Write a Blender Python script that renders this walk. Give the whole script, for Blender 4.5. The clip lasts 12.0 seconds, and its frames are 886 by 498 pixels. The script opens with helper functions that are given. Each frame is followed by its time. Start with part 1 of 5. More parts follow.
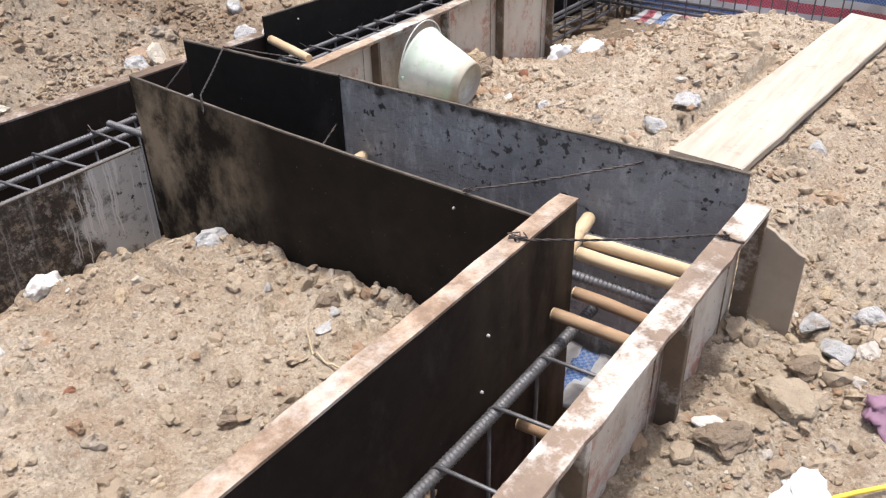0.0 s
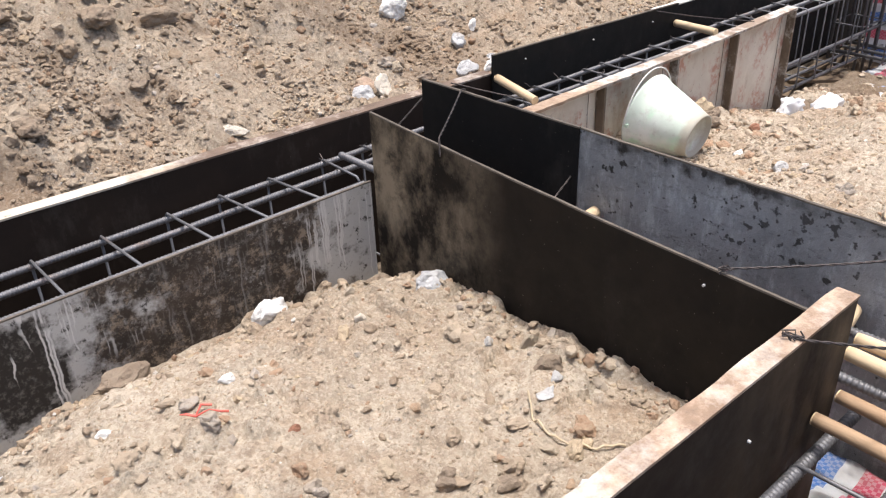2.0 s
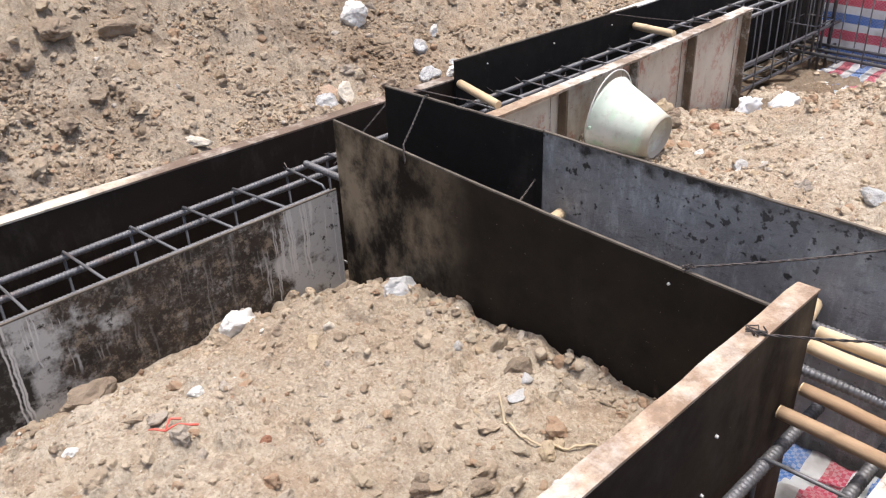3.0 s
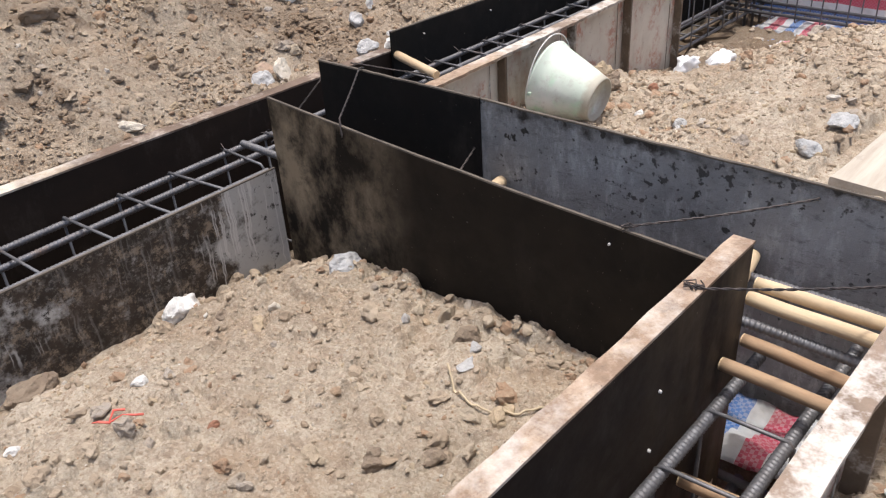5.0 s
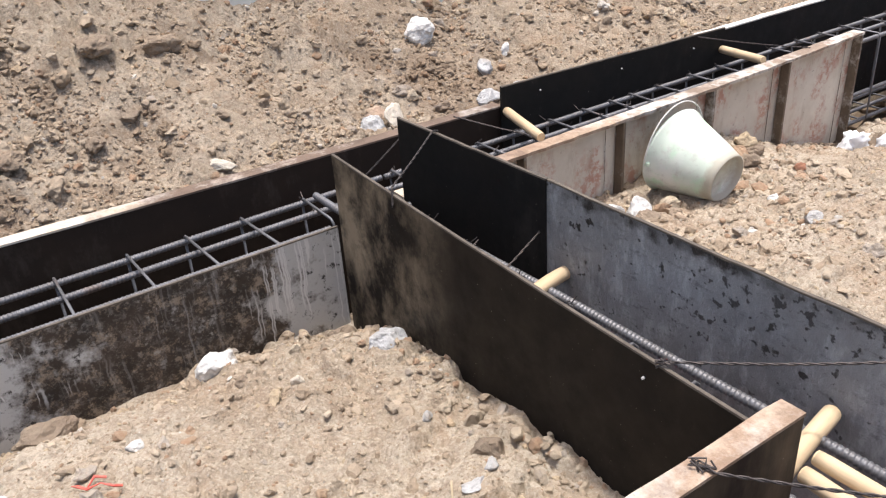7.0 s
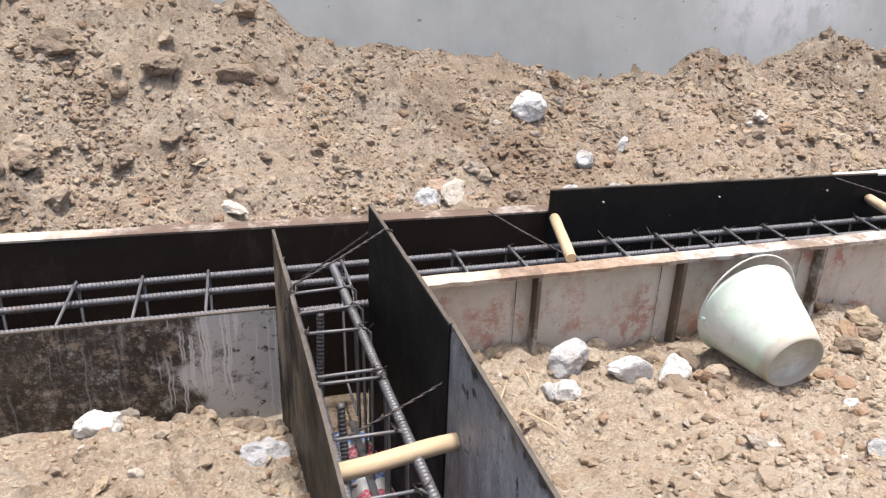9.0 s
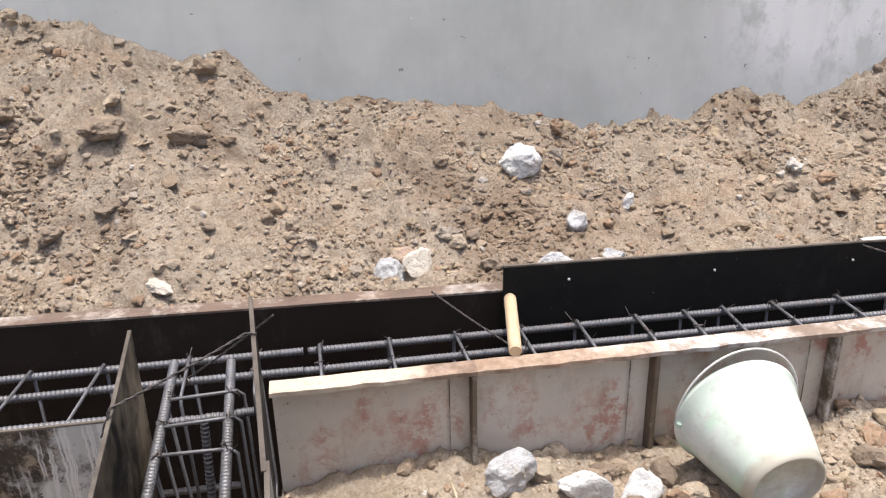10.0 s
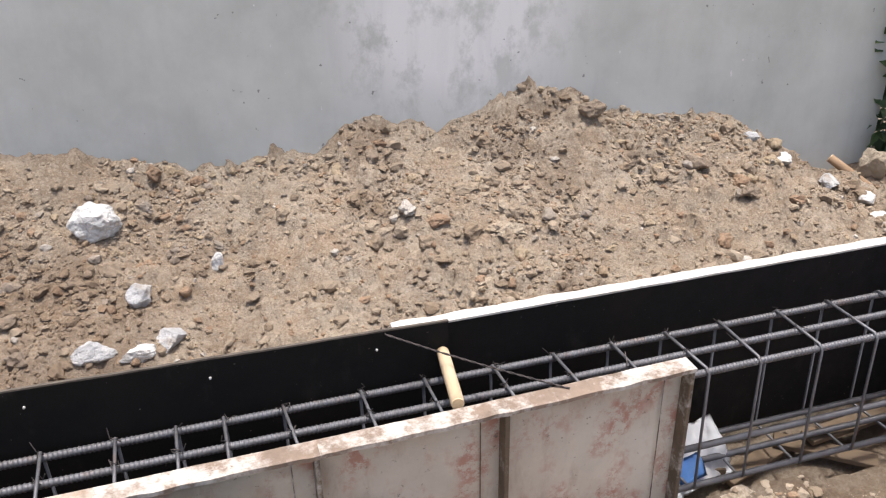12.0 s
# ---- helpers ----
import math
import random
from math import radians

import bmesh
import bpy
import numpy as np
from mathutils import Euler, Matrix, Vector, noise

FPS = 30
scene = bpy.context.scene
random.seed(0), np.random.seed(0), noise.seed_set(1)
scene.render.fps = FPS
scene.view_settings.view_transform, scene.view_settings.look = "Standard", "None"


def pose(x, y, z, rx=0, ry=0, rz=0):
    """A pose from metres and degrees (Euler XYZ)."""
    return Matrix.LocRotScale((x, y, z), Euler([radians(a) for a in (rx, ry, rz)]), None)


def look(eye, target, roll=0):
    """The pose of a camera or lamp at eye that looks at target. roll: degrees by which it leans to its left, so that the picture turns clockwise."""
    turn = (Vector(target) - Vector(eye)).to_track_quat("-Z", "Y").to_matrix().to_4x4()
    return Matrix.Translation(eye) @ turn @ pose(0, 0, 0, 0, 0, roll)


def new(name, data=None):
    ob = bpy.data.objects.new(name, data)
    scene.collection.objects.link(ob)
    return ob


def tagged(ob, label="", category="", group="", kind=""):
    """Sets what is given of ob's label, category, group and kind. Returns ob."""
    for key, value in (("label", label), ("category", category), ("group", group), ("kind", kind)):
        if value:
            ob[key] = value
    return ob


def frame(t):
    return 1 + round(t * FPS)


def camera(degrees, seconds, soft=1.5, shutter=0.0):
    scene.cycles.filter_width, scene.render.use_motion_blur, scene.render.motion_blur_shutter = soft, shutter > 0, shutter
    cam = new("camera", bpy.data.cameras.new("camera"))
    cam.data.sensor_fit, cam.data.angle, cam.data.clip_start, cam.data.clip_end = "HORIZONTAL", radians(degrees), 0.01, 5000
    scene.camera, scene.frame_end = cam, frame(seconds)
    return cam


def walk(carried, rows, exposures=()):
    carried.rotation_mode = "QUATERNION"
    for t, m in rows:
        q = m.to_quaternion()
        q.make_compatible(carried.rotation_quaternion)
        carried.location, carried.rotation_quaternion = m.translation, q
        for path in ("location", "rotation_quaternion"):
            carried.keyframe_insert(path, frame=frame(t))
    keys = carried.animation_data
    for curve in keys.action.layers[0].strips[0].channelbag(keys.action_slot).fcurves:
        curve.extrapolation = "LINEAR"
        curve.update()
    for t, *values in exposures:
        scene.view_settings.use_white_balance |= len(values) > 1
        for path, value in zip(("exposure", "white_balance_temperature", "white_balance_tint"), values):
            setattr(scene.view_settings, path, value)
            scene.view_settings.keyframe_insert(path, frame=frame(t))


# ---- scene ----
cam = camera(55.3, 12.0, 1.2)
PATH = [
    (0, (-2.327, -2.409, 1.356), (-0.957, -1.398, 0.308), -1.3),
    (0.5, (-2.359, -2.271, 1.38), (-1.1, -1.103, 0.355), -0.1),
    (1, (-2.364, -2.228, 1.389), (-1.174, -0.967, 0.391), 0.1),
    (1.5, (-2.352, -2.191, 1.385), (-1.265, -0.84, 0.389), -0.9),
    (2, (-2.34, -2.215, 1.387), (-1.209, -0.895, 0.397), -2.0),
    (2.5, (-2.347, -2.219, 1.386), (-1.176, -0.928, 0.404), -2.7),
    (3, (-2.342, -2.219, 1.39), (-1.151, -0.947, 0.409), -2.3),
    (5, (-2.314, -2.235, 1.376), (-1.075, -1.058, 0.338), -3.8),
    (5.5, (-2.217, -2.312, 1.348), (-1.046, -1.045, 0.337), -5.9),
    (5.7, (-2.18, -2.322, 1.353), (-1.111, -0.95, 0.367), -6.5),
    (6, (-2.146, -2.325, 1.365), (-1.27, -0.776, 0.451), -7.4),
    (6.5, (-2.073, -2.331, 1.348), (-1.26, -0.751, 0.432), -7.9),
    (7, (-1.908, -2.265, 1.381), (-0.96, -0.789, 0.42), -4.0),
    (7.2, (-1.865, -2.242, 1.406), (-0.899, -0.774, 0.452), -3.0),
    (8.8, (-1.235, -2.25, 1.411), (-0.726, -0.511, 0.564), 1.3),
    (9, (-1.129, -2.205, 1.375), (-0.636, -0.469, 0.512), 2.2),
    (9.3, (-0.973, -2.094, 1.41), (-0.53, -0.338, 0.594), 2.2),
    (9.5, (-0.878, -2.018, 1.409), (-0.439, -0.243, 0.6), 0.5),
    (10, (-0.618, -1.948, 1.361), (-0.35, -0.131, 0.567), -1.3),
    (10.2, (-0.47, -1.915, 1.44), (-0.278, -0.106, 0.612), 0.4),
    (10.5, (-0.245, -1.93, 1.426), (-0.037, -0.083, 0.686), 2.9),
    (10.8, (-0.11, -1.948, 1.448), (0.212, -0.114, 0.72), 1.6),
    (11, (-0.028, -1.921, 1.454), (0.342, -0.112, 0.686), 1.1),
    (11.5, (0.26, -1.803, 1.415), (0.573, -0.043, 0.519), 0.9),
    (12, (0.466, -1.759, 1.562), (0.977, -0.051, 0.657), -1.0),
]
walk(cam, [(t, look(eye, target, roll)) for t, eye, target, roll in PATH],
     [(0, 0.75), (0.5, 0.74), (1, 0.87), (1.5, 0.91), (3, 0.82), (4.8, 0.56), (5.5, 0.60), (6, 0.78), (7, 0.85), (9, 0.94), (10, 0.89), (10.5, 0.97), (11, 0.96), (11.5, 0.80), (12, 0.74)])

# ---- light ----
SUN_DIR = Vector((0.05, 0.0, 1.0)).normalized()
world = bpy.data.worlds.new("world")
scene.world = world
world.use_nodes = True
wn = world.node_tree.nodes
sky = wn.new("ShaderNodeTexSky")
sky.sky_type = "NISHITA"
sky.sun_disc = False
sky.sun_elevation = math.asin(SUN_DIR.z)
sky.sun_rotation = math.atan2(SUN_DIR.x, SUN_DIR.y)
sky.dust_density = 6.0
world.node_tree.links.new(sky.outputs[0], wn["Background"].inputs[0])
wn["Background"].inputs[1].default_value = 0.15
sun = new("sun", bpy.data.lights.new("sun", "SUN"))
sun.data.energy = 2.3
sun.data.angle = radians(3.0)
sun.data.color = (1.0, 0.965, 0.92)
sun.matrix_world = SUN_DIR.to_track_quat("Z", "Y").to_matrix().to_4x4()


# ---- materials ----
class Mat:
    """A small wrapper to write node materials in a few lines."""

    def __init__(self, name, rough=0.8, metal=0.0, spec=0.3):
        self.m = bpy.data.materials.new(name)
        self.m.use_nodes = True
        self.t = self.m.node_tree
        self.b = self.t.nodes["Principled BSDF"]
        self.b.inputs["Roughness"].default_value = rough
        self.b.inputs["Metallic"].default_value = metal
        self.b.inputs["Specular IOR Level"].default_value = spec
        self.co = self.t.nodes.new("ShaderNodeTexCoord").outputs["Object"]
        self.info = self.t.nodes.new("ShaderNodeObjectInfo")

    def node(self, kind, **kw):
        n = self.t.nodes.new(kind)
        for k, v in kw.items():
            n.inputs[k].default_value = v
        return n

    def link(self, a, b):
        self.t.links.new(a, b)

    def coords(self, scale=(1, 1, 1), shift=True, loc=(0, 0, 0)):
        n = self.node("ShaderNodeMapping", Scale=scale, Location=loc)
        if shift:
            a = self.node("ShaderNodeVectorMath")
            self.link(self.co, a.inputs[0])
            w = self.node("ShaderNodeMath")
            w.operation = "MULTIPLY"
            w.inputs[1].default_value = 37.0
            self.link(self.info.outputs["Random"], w.inputs[0])
            self.link(w.outputs[0], a.inputs[1])
            self.link(a.outputs[0], n.inputs[0])
        else:
            self.link(self.co, n.inputs[0])
        return n.outputs[0]

    def noise(self, scale, detail=5, rough=0.6, stretch=(1, 1, 1), shift=True):
        n = self.node("ShaderNodeTexNoise", Scale=scale, Detail=detail, Roughness=rough)
        self.link(self.coords(stretch, shift), n.inputs["Vector"])
        return n.outputs["Fac"]

    def voronoi(self, scale, stretch=(1, 1, 1), out="Distance"):
        n = self.node("ShaderNodeTexVoronoi", Scale=scale)
        self.link(self.coords(stretch), n.inputs["Vector"])
        return n.outputs[out]

    def band(self, fac, lo, hi):
        n = self.node("ShaderNodeMapRange")
        n.inputs[1].default_value, n.inputs[2].default_value = lo, hi
        self.link(fac, n.inputs[0])
        return n.outputs[0]

    def math(self, op, a, b):
        n = self.node("ShaderNodeMath")
        n.operation = op
        for i, v in ((0, a), (1, b)):
            if isinstance(v, (int, float)):
                n.inputs[i].default_value = v
            else:
                self.link(v, n.inputs[i])
        return n.outputs[0]

    def mix(self, fac, a, b):
        n = self.t.nodes.new("ShaderNodeMix")
        n.data_type = "RGBA"
        if isinstance(fac, (int, float)):
            n.inputs[0].default_value = fac
        else:
            self.link(fac, n.inputs[0])
        for i, v in ((6, a), (7, b)):
            if isinstance(v, tuple):
                n.inputs[i].default_value = (*v, 1)
            else:
                self.link(v, n.inputs[i])
        return n.outputs[2]

    def color(self, c):
        if isinstance(c, tuple):
            self.b.inputs["Base Color"].default_value = (*c, 1)
        else:
            self.link(c, self.b.inputs["Base Color"])
        return self

    def rough(self, r):
        self.link(r, self.b.inputs["Roughness"])
        return self

    def bump(self, fac, strength=0.4, distance=0.004):
        n = self.node("ShaderNodeBump", Strength=strength, Distance=distance)
        self.link(fac, n.inputs["Height"])
        old = self.b.inputs["Normal"].links
        if old:
            self.link(old[0].from_socket, n.inputs["Normal"])
        self.link(n.outputs[0], self.b.inputs["Normal"])
        return self


def soil_material(name="soil", dim=1.0):
    """Dry crumbly earth: ochre and brown patches, grit of many tones, each grain raised."""
    k = Mat(name, 0.95, 0, 0.1)
    c = k.mix(k.band(k.noise(2.2, 4, shift=False), 0.38, 0.65), (0.375, 0.312, 0.24), (0.515, 0.447, 0.36))
    c = k.mix(k.math("MULTIPLY", k.band(k.noise(5, 5, 0.65, shift=False), 0.50, 0.68), 0.75), c, (0.37, 0.265, 0.18))
    c = k.mix(k.math("MULTIPLY", k.band(k.noise(1.3, 5, 0.65, shift=False), 0.54, 0.68), 0.6), c, (0.285, 0.205, 0.14))
    c = k.mix(k.math("MULTIPLY", k.band(k.noise(18, 7, 0.75, shift=False), 0.47, 0.66), 0.75), c, (0.25, 0.188, 0.137))
    coarse, fine, tiny = k.voronoi(60, out="Color"), k.voronoi(150, out="Color"), k.noise(230, 4, 0.7, shift=False)
    gritty = k.band(k.noise(4.5, 5, 0.7, shift=False), 0.40, 0.62)
    c = k.mix(k.math("MULTIPLY", k.band(coarse, 0.60, 0.72), k.math("MULTIPLY", gritty, 0.35)), c, (0.49, 0.415, 0.325))
    c = k.mix(k.math("MULTIPLY", k.band(coarse, 0.38, 0.28), k.math("MULTIPLY", gritty, 0.35)), c, (0.26, 0.19, 0.137))
    c = k.mix(k.math("MULTIPLY", k.band(fine, 0.62, 0.74), 0.28), c, (0.60, 0.535, 0.445))
    c = k.mix(k.math("MULTIPLY", k.band(fine, 0.36, 0.26), 0.28), c, (0.21, 0.158, 0.115))
    c = k.mix(k.math("MULTIPLY", k.band(tiny, 0.54, 0.68), 0.32), c, (0.58, 0.51, 0.42))
    c = k.mix(k.math("MULTIPLY", k.band(tiny, 0.45, 0.33), 0.36), c, (0.23, 0.172, 0.125))
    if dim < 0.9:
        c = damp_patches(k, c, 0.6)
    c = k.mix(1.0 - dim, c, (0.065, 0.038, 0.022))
    k.color(c)
    k.bump(k.math("SUBTRACT", 1.0, k.voronoi(60)), 0.4, 0.008)
    k.bump(k.math("SUBTRACT", 1.0, k.voronoi(150)), 0.5, 0.003)
    k.bump(k.noise(60, 8, 0.75, shift=False), 0.9, 0.012)
    k.bump(k.noise(260, 5, 0.7, shift=False), 0.7, 0.004)
    return k.m


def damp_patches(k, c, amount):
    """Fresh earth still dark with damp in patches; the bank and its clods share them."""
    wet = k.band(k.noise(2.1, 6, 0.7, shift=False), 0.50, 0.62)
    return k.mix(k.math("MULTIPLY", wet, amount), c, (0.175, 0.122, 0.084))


def clod_material(name="soil_clod", dim=1.0):
    k = Mat(name, 0.95, 0, 0.1)
    g = k.t.nodes.new("ShaderNodeNewGeometry").outputs["Random Per Island"]
    c = k.mix(k.band(g, 0.0, 0.7), (0.29, 0.222, 0.16), (0.47, 0.392, 0.305))
    c = k.mix(k.band(g, 0.74, 0.76), c, (0.345, 0.23, 0.155))
    c = k.mix(k.band(g, 0.84, 0.86), c, (0.45, 0.36, 0.25))
    c = k.mix(k.band(g, 0.92, 0.94), c, (0.38, 0.335, 0.29))
    c = k.mix(k.band(g, 0.985, 0.99), c, (0.60, 0.57, 0.53))
    c = k.mix(k.math("MULTIPLY", k.band(k.noise(70, 6, 0.7, shift=False), 0.42, 0.72), 0.7), c, (0.41, 0.333, 0.248))
    if dim < 0.9:
        c = damp_patches(k, c, 0.6)
    c = k.mix(1.0 - dim, c, (0.065, 0.038, 0.022))
    k.color(c)
    k.bump(k.noise(75, 8, 0.75, shift=False), 0.8, 0.008)
    k.bump(k.noise(260, 5, 0.7, shift=False), 0.8, 0.004)
    return k.m


def stone_material(name, a, b, dusty=0.55):
    k = Mat(name, 0.9, 0, 0.2)
    c = k.mix(k.band(k.noise(26, 6, 0.65), 0.35, 0.7), a, b)
    c = k.mix(k.math("MULTIPLY", k.band(k.noise(12, 5), dusty, dusty + 0.15), 0.8), c, (0.36, 0.28, 0.20))
    k.color(c)
    k.bump(k.noise(45, 8, 0.7), 0.9, 0.012)
    k.bump(k.noise(180, 4, 0.7), 0.5, 0.003)
    return k.m


def film_material(name, base, brown, streak, end=False, smear=None):
    """Film-faced formwork: near-black resin film with scuffs, oil stains and cement haze."""
    k = Mat(name, 0.42, 0, 0.18)
    c = k.mix(k.band(k.noise(3.0, 5, 0.65), 0.45, 0.75), base, brown)
    haze = k.math("MULTIPLY", k.band(k.noise(5, 6, 0.75, (1, 1, 0.45)), 0.55, 0.85), streak)
    c = k.mix(haze, c, (0.33, 0.29, 0.24))
    if end:  # handled bare towards one end
        sep = k.node("ShaderNodeSeparateXYZ")
        k.link(k.co, sep.inputs[0])
        bare = k.math("MULTIPLY", k.band(sep.outputs[0], -0.15, -0.42), k.math("MULTIPLY", k.band(k.noise(6, 6, 0.7, (1, 1, 0.6)), 0.38, 0.60), k.band(k.noise(14, 5, 0.7), 0.28, 0.52)))
        c = k.mix(k.math("MULTIPLY", bare, 0.8), c, (0.29, 0.235, 0.165))
        low = k.math("MULTIPLY", k.band(k.noise(7, 5, 0.6, (1, 1, 0.25)), 0.56, 0.68), k.band(sep.outputs[0], 0.15, 0.45))
        c = k.mix(k.math("MULTIPLY", low, 0.5), c, (0.16, 0.125, 0.09))
    if smear:  # bronze sheen and tan smears painted into the film near one end
        sep = k.node("ShaderNodeSeparateXYZ")
        k.link(k.co, sep.inputs[0])
        sheen_smear = k.math("MULTIPLY", k.band(sep.outputs[0], *smear), k.band(k.noise(9, 5, 0.65, (1, 1, 0.25)), 0.40, 0.68))
        c = k.mix(k.math("MULTIPLY", sheen_smear, 0.6), c, (0.17, 0.125, 0.08))
    specks = k.math("MULTIPLY", k.band(k.noise(120, 3, 0.5), 0.73, 0.78), 0.35)
    c = k.mix(specks, c, (0.45, 0.40, 0.33))
    k.color(c)
    k.rough(k.band(k.noise(9, 5, 0.7), -0.35, 1.0))
    k.bump(k.noise(40, 5, 0.6), 0.15, 0.002)
    return k.m


def spatter_material():
    """Plywood face coated with dried cement wash: grey, streaky, with dark blots where it flaked away."""
    k = Mat("cement_washed_board", 0.30, 0, 0.5)
    sep = k.node("ShaderNodeSeparateXYZ")
    k.link(k.co, sep.inputs[0])
    c = k.mix(k.band(k.noise(5, 6, 0.7), 0.3, 0.7), (0.15, 0.151, 0.152), (0.31, 0.312, 0.315))
    c = k.mix(k.math("MULTIPLY", k.band(k.noise(30, 6, 0.75, (1, 1, 0.35)), 0.50, 0.66), 0.7), c, (0.42, 0.425, 0.43))
    c = k.mix(k.math("MULTIPLY", k.band(k.noise(55, 5, 0.75, (0.4, 1, 1)), 0.55, 0.68), 0.6), c, (0.075, 0.074, 0.073))
    high = k.band(sep.outputs[2], 0.40, 0.78)
    blot = k.math("ADD", k.noise(27, 4, 0.55), k.math("MULTIPLY", high, 0.10))
    c = k.mix(k.band(blot, 0.72, 0.76), c, (0.028, 0.026, 0.024))
    spots = k.math("ADD", k.noise(46, 3, 0.5), k.math("MULTIPLY", k.math("MULTIPLY", high, k.band(k.noise(4, 3), 0.40, 0.60)), 0.15))
    c = k.mix(k.math("MULTIPLY", k.band(spots, 0.68, 0.73), 0.9), c, (0.032, 0.03, 0.028))
    rim = k.math("ADD", k.math("MULTIPLY", k.noise(26, 5, 0.65), 0.09), sep.outputs[2])
    c = k.mix(k.math("MULTIPLY", k.band(rim, 0.828, 0.848), k.band(k.noise(5, 4, 0.6), 0.40, 0.52)), c, (0.024, 0.021, 0.019))
    k.color(c)
    k.rough(k.band(k.noise(22, 5, 0.7), -0.15, 1.4))
    k.bump(k.noise(42, 6, 0.7, (1, 1, 0.6)), 0.9, 0.007)
    k.bump(k.noise(190, 4, 0.7), 0.5, 0.002)
    return k.m


def drip_material():
    """Dark film board with pale cement drips running down it and mottled cement stains."""
    k = Mat("drip_stained_board", 0.6, 0, 0.3)
    sep = k.node("ShaderNodeSeparateXYZ")
    k.link(k.co, sep.inputs[0])
    x, z = sep.outputs[0], sep.outputs[2]
    # cement haze at both ends, bare brown film between them
    ends = k.math("ADD", k.math("MULTIPLY", k.band(x, 1.36, 1.58), 1.15), k.math("MULTIPLY", k.band(x, 1.04, 0.80), 1.25))
    big = k.math("ADD", k.noise(7.0, 6, 0.68), k.math("MULTIPLY", ends, 0.20))
    c = k.mix(k.band(k.noise(9, 5, 0.7), 0.4, 0.65), (0.026, 0.020, 0.016), (0.060, 0.044, 0.033))
    c = k.mix(k.math("MULTIPLY", k.band(k.noise(21, 6, 0.78), 0.52, 0.62), 0.85), c, (0.25, 0.20, 0.15))
    c = k.mix(k.band(big, 0.57, 0.68), c, (0.43, 0.425, 0.41))
    c = k.mix(k.math("MULTIPLY", k.band(k.noise(38, 5, 0.7), 0.60, 0.68), 0.8), c, (0.30, 0.285, 0.26))
    c = k.mix(k.band(k.noise(30, 6, 0.75), 0.56, 0.63), c, (0.030, 0.026, 0.023))
    spot = k.node("ShaderNodeVectorMath")
    spot.operation = "DISTANCE"
    k.link(k.coords((1.0, 0.0, 0.8), False), spot.inputs[0])
    spot.inputs[1].default_value = (0.70, 0.0, 0.34)
    blot = k.math("ADD", spot.outputs[1], k.math("MULTIPLY", k.noise(14, 5, 0.65), 0.16))
    c = k.mix(k.band(blot, 0.205, 0.175), c, (0.022, 0.019, 0.017))
    c = k.mix(k.math("MULTIPLY", k.band(k.noise(75, 5, 0.7), 0.5, 0.72), 0.35), c, (0.36, 0.34, 0.31))
    # thin runs of cement: a narrow line each, wandering a little, with its own start and end
    for density, seed, wide in ((22.0, 0.0, 0.026), (37.0, 5.3, 0.034)):
        way = k.node("ShaderNodeCombineXYZ")
        drift = k.math("MULTIPLY", k.noise(13, 4, 0.6), 0.03)
        k.link(k.math("ADD", k.math("ADD", x, drift), seed), way.inputs[0])
        line = k.node("ShaderNodeTexNoise", Scale=density, Detail=1.0)
        k.link(way.outputs[0], line.inputs["Vector"])
        thin = k.math("ABSOLUTE", k.math("SUBTRACT", line.outputs["Fac"], 0.56), 0.0)
        length = k.node("ShaderNodeTexNoise", Scale=13.0, Detail=0.0)
        k.link(way.outputs[0], length.inputs["Vector"])
        low = k.math("SUBTRACT", k.math("MULTIPLY", length.outputs["Fac"], 1.5), 0.38)
        run = k.math("MULTIPLY", k.band(k.math("SUBTRACT", z, low), 0.0, 0.03), k.band(k.noise(10, 4, 0.65, (1, 1, 0.5)), 0.46, 0.54))
        where = k.math("ADD", k.math("MULTIPLY", ends, 0.8), 0.12)
        c = k.mix(k.math("MULTIPLY", k.math("MULTIPLY", k.band(thin, wide, 0.4 * wide), run), where), c, (0.56, 0.55, 0.53))
    k.color(c)
    k.bump(k.noise(50, 6, 0.7), 0.5, 0.003)
    return k.m


def rust_flange_material(name, rust, chip, cover, pale_end=None, grain=9.0, white=1.0):
    """Steel flange with rust and smeared cement on it."""
    k = Mat(name, 0.75, 0, 0.3)
    c = k.mix(k.band(k.noise(11, 6, 0.7), 0.35, 0.7), rust, tuple(0.6 * v for v in rust))
    c = k.mix(k.band(k.noise(grain, 7, 0.74), cover, cover + 0.24), c, chip)
    if pale_end:  # cement left on one end
        sep = k.node("ShaderNodeSeparateXYZ")
        k.link(k.co, sep.inputs[0])
        edge = k.math("ADD", sep.outputs[0], k.math("MULTIPLY", k.noise(8, 5), 0.5))
        c = k.mix(k.math("MULTIPLY", k.band(edge, *pale_end), 0.85), c, (0.52, 0.44, 0.345))
    c = k.mix(k.math("MULTIPLY", k.band(k.noise(30, 6, 0.75), 0.55, 0.68), 0.55), c, (0.16, 0.12, 0.09))
    c = k.mix(k.math("MULTIPLY", k.band(k.noise(4.5, 6, 0.75), 0.49, 0.66), white), c, (0.60, 0.57, 0.53))
    c = k.mix(k.band(k.noise(60, 4, 0.7), 0.66, 0.74), c, (0.12, 0.09, 0.07))
    k.color(c)
    k.bump(k.noise(60, 6, 0.7), 0.7, 0.004)
    return k.m


